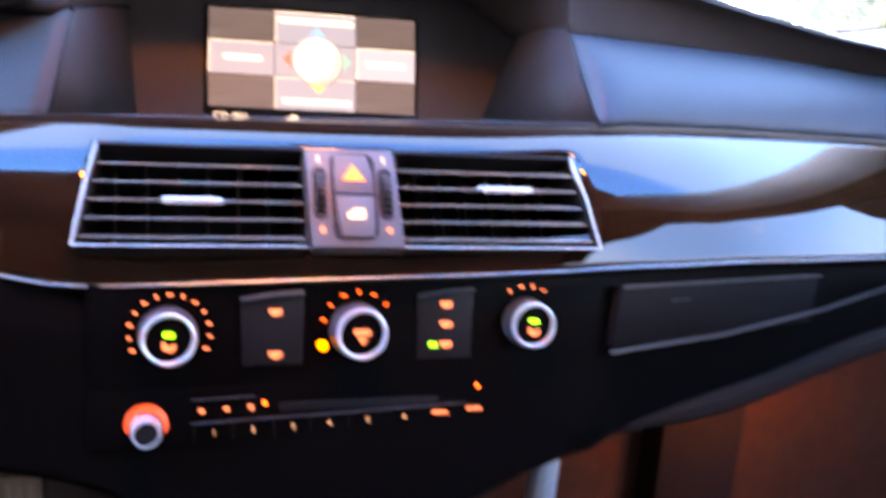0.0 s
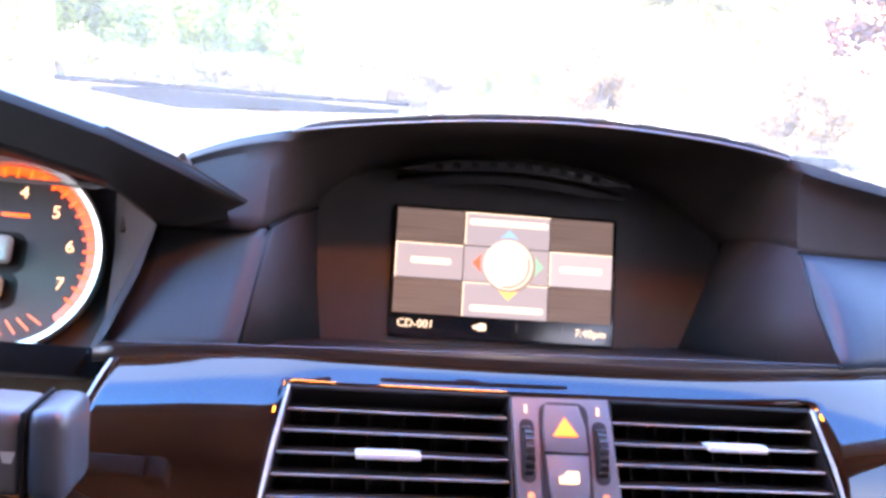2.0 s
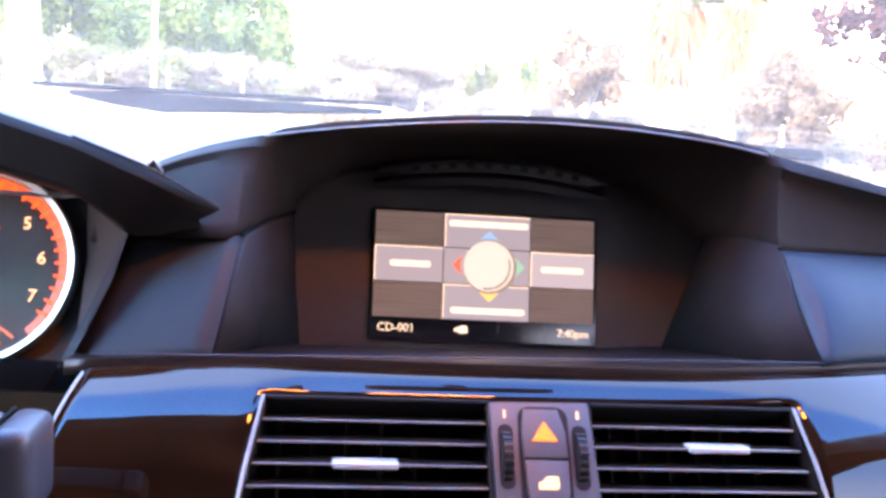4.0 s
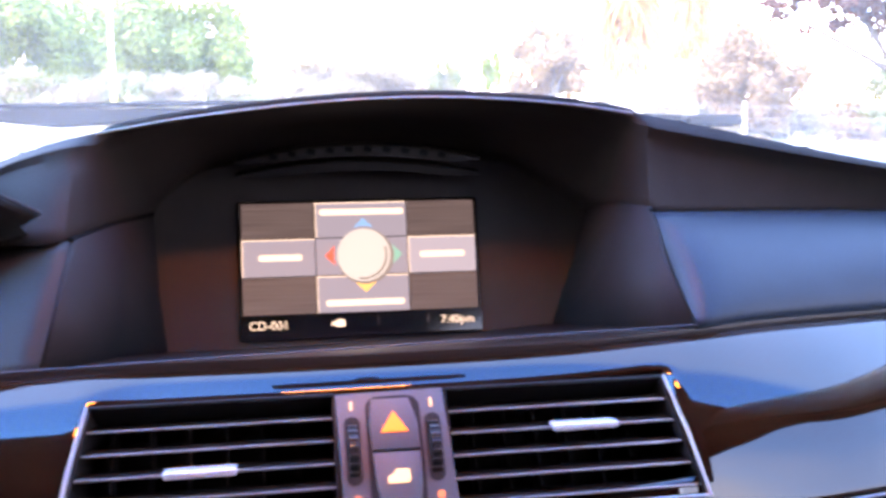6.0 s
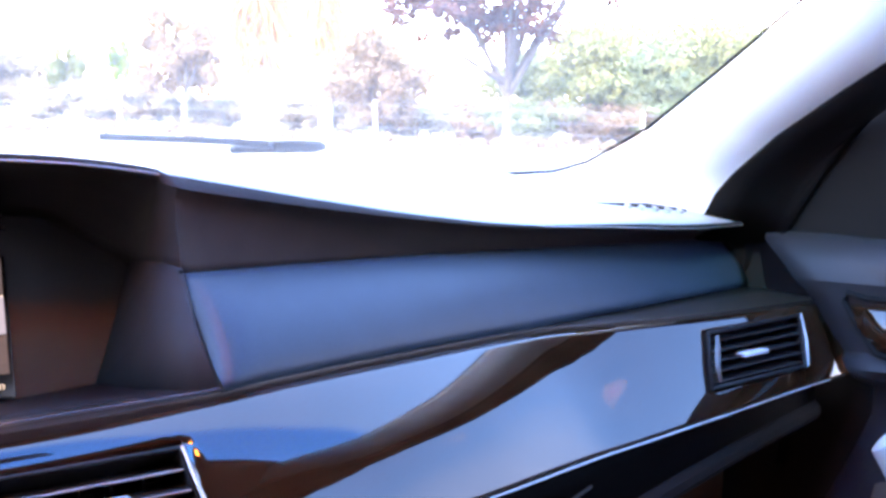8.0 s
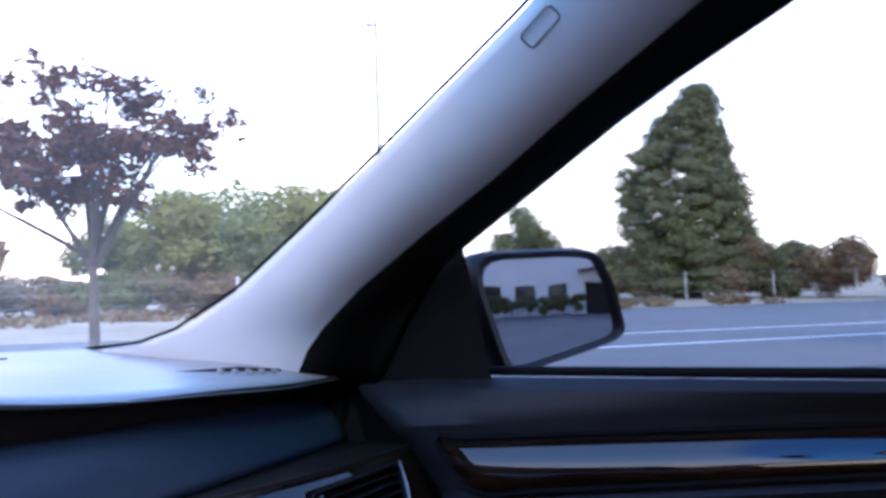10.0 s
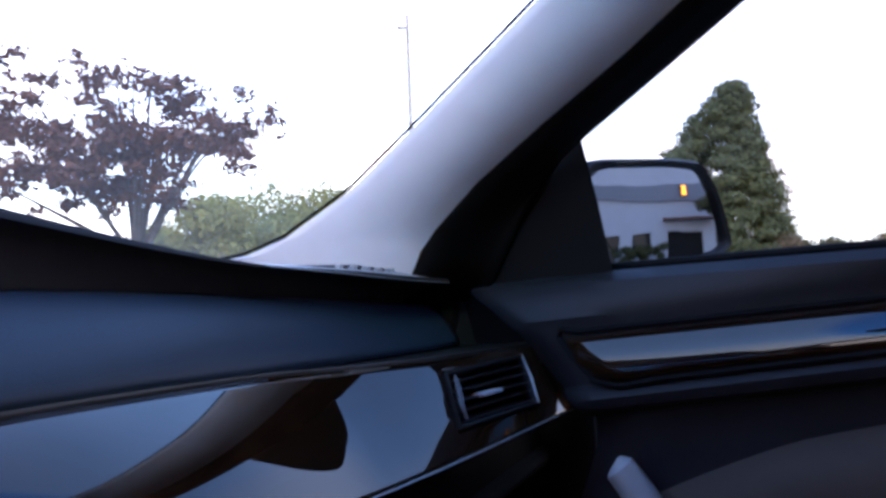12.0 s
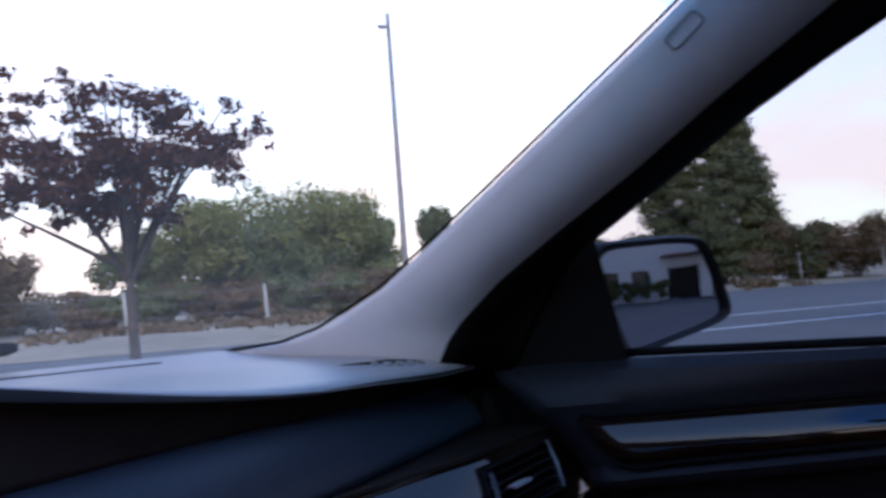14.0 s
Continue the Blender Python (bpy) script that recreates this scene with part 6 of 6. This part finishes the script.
def palm(b, r, h, size, skirt, label):
    x, y = polar(b, r)
    t = thing("palm_tree", Matrix.Translation(on_ground(x, y)), label, "palm tree", "palms by the road")
    part("trunk", tube([(0, 0, -0.3), (0.03, 0, h * 0.4), (0, 0, h)], [0.30, 0.235, 0.21], 14), M_PALE, t, "thick pale trunk")
    bm = bmesh.new()

    def fan(o, d, L, droop, blades=11):
        """A frond: a stem and a fan of narrow folded blades."""
        side = d.cross(Vector((0, 0, 1)))
        side = side.normalized() if side.length > 1e-3 else Vector((1, 0, 0))
        c = o + d * L * 0.45
        c.z -= droop * 0.15 * L
        st = [bm.verts.new(p) for p in (o + side * 0.015, o - side * 0.015, c - side * 0.012, c + side * 0.012)]
        bm.faces.new(st)
        for b in range(blades):
            a = radians(-75 + 150 * b / (blades - 1))
            v = (d * math.cos(a) + side * math.sin(a)).normalized()
            ln = L * 0.55 * (0.7 + 0.3 * math.cos(a)) * (0.85 + 0.3 * rng.random())
            tip = c + v * ln - Vector((0, 0, (0.25 + droop) * ln * 0.6))
            w = v.cross(Vector((0, 0, 1)))
            w = (w.normalized() if w.length > 1e-3 else side) * 0.035 * L
            mid = c + v * ln * 0.5 - Vector((0, 0, 0.05 * ln))
            q = [bm.verts.new(p) for p in (c, mid + w, tip, mid - w)]
            bm.faces.new((q[0], q[1], q[2]))
            bm.faces.new((q[0], q[2], q[3]))

    for i in range(46):
        a, el = rng.random() * 6.283, radians(-20 + 100 * rng.random())
        fan(Vector((0, 0, h)), Vector((math.cos(a) * math.cos(el), math.sin(a) * math.cos(el), math.sin(el))), size * (0.85 + 0.4 * rng.random()), 0.3)
    part("crown", bm, F_PALM, t, "green fan fronds", smooth=False)
    bm = bmesh.new()
    for i in range(70):
        a, el = rng.random() * 6.283, radians(-80 + 35 * rng.random())
        fan(Vector((0.1 * math.cos(a), 0.1 * math.sin(a), h - skirt * rng.random() * 0.75)), Vector((math.cos(a) * math.cos(el), math.sin(a) * math.cos(el), math.sin(el))), size * 0.75, 0.8, 7)
    part("skirt", bm, F_SKIRT, t, "dry hanging fronds", smooth=False)


palm(16.8, 14, 3.0, 0.95, 1.2, "palm tree with a thick pale trunk and dry frond skirt")
palm(20.6, 38, 6.7, 2.0, 3.4, "palm tree with a pale trunk and long dry frond skirt")

# poles
M_GALV = mat("galvanised_pole", (0.34, 0.30, 0.275), 0.8, 0.0, vary=0.15)
x, y = polar(48.2, 40)
lp = thing("light_pole", Matrix.Translation(on_ground(x, y)) @ pose(0, 0, 0, 0, 0.5, 0), "tall weathered utility pole with a lamp", "pole")
part("pole", tube([(0, 0, -0.3), (0, 0, 6), (0, 0, 12.6)], [0.16, 0.13, 0.09], 10), M_GALV, lp, "tall grey pole")
part("lamp_arm", tube([(0, 0, 11.9), (-0.35, -0.1, 12.0), (-0.55, -0.15, 11.95)], 0.04, 8), M_GALV, lp)
part("lamp_head", box(0.30, 0.2, 0.16, (-0.6, -0.15, 11.9), 0.04, 2), M_GALV, lp, "grey lamp head")
x, y = polar(-13.2, 54)
up = thing("utility_pole", Matrix.Translation(on_ground(x, y)), "pale slim utility pole by the road", "pole")
part("pole", tube([(0, 0, -0.3), (0, 0, 9)], [0.13, 0.10], 10), M_PALE, up, "pale pole")
part("marker", tube([(0, 0, 0.9), (0, 0, 1.3)], 0.16, 10), mat("yellow_marker", (0.6, 0.42, 0.05), 0.6), up, "yellow marker band")
x, y = polar(-20.4, 16)
gt = thing("gum_tree", Matrix.Translation(on_ground(x, y)), "large pale tree trunk by the lot", "tree")
part("trunk", tube([(0, 0, -0.3), (0.05, 0, 1.5), (-0.05, 0, 4), (0, 0, 6)], [0.30, 0.24, 0.22, 0.18], 12), M_PALE, gt, "pale smooth trunk")
part("crown", leaves(clumps(0, 0, 6.6, 2.4, 2.4, 1.2, 16, 0.35), 2600, 0.2), F_GREY, gt, "grey-green crown", smooth=False)

# building behind the car, seen in the mirror
M_STUCCO = mat("white_stucco", (0.72, 0.71, 0.70), 0.9, vary=0.06, scale=2, bump=0.3, bump_scale=40)
M_WIN = mat("dark_window_glass", (0.02, 0.022, 0.025), 0.08, vary=0.2)
house = thing("building", Matrix.Translation(on_ground(9.0, -26.0)), "white stucco building with dark windows behind the car", "building")


def wall_open(w, h, d, holes):
    """A wall in x, z with real openings (x0, x1, z0, z1)."""
    xs = sorted({-w / 2, w / 2, *[v for q in holes for v in q[:2]]})
    zs = sorted({0, h, *[v for q in holes for v in q[2:]]})
    bm = bmesh.new()
    for xa, xb in zip(xs, xs[1:]):
        for za, zb in zip(zs, zs[1:]):
            if any(q[0] <= xa and xb <= q[1] and q[2] <= za and zb <= q[3] for q in holes):
                continue
            box(xb - xa, d, zb - za, ((xa + xb) / 2, 0, (za + zb) / 2), bm=bm)
    bmesh.ops.remove_doubles(bm, verts=bm.verts, dist=1e-5)
    return bm


HOLES = [(-11.6, -10.0, 0.6, 2.1), (-9.0, -7.4, 0.6, 2.1), (-6.3, -4.7, 0.6, 2.1), (-3.6, -2.0, 0.6, 2.1), (-0.4, 2.8, 0.0, 2.1), (4.2, 5.8, 0.6, 2.1)]
part("wall", wall_open(36, 7.0, 0.3, HOLES), M_STUCCO, house, "white stucco wall", smooth=False)
part("wall", box(36, 0.3, 7.0, (0, -10, 3.5)), M_STUCCO, house, "white stucco wall", smooth=False)
part("roof", box(36.5, 10.8, 0.3, (0, -5, 7.15), 0.05), M_KERB, house, "flat grey roof", smooth=False)
part("band", box(36.2, 0.35, 1.1, (0, 0.2, 4.6), 0.03), mat("band_grey", (0.33, 0.33, 0.34), 0.9), house, "grey band below the roofline", smooth=False)
part("awning", box(5.0, 0.9, 0.14, (1.5, 0.5, 2.9), 0.03), mat("awning_red", (0.30, 0.12, 0.09), 0.7, vary=0.1), house, "dull red door awning", smooth=False)
lm = part("wall_lamp", box(0.5, 0.3, 0.7, (0, 0, 0), 0.05), M_DARK, house, "dark wall lamp", pose(1.1, 0.6, 4.7))
part("lamp_glass", box(0.42, 0.08, 0.6, (0, 0.16, -0.02), 0.02), glow("sodium_lamp", (1.0, 0.36, 0.06), 14.0), lm, "lit orange lamp glass")
for q in HOLES:
    w_ = part("window" if q[2] else "roller_door", box(q[1] - q[0], 0.05, q[3] - q[2]), M_WIN if q[2] else M_DARK, house, "dark window" if q[2] else "dark roller door", pose((q[0] + q[1]) / 2, -0.1, (q[2] + q[3]) / 2), smooth=False)
    part("sill" if q[2] else "lintel", box(q[1] - q[0] + 0.2, 0.12, 0.1), M_KERB, w_, "", pose(0, 0.2, -(q[3] - q[2]) / 2 if q[2] else (q[3] - q[2]) / 2), smooth=False)
for i in range(6):
    tree("shrub", 7.4 - i * 1.3, -24.6, 0.3, 0.05, clumps(0, 0, 0.75, 0.9, 0.7, 0.65, 8, 0.42), 700, 0.14, F_DARK, M_BARK, "dark clipped shrub before the building", "shrub", limbs=3)
tree("dark_tree", 11.6, -22.5, 2.2, 0.12, clumps(0, 0, 3.9, 1.5, 1.5, 1.2, 14, 0.4), 2200, 0.16, F_DARK, M_BARK, "dark leafy tree before the building")
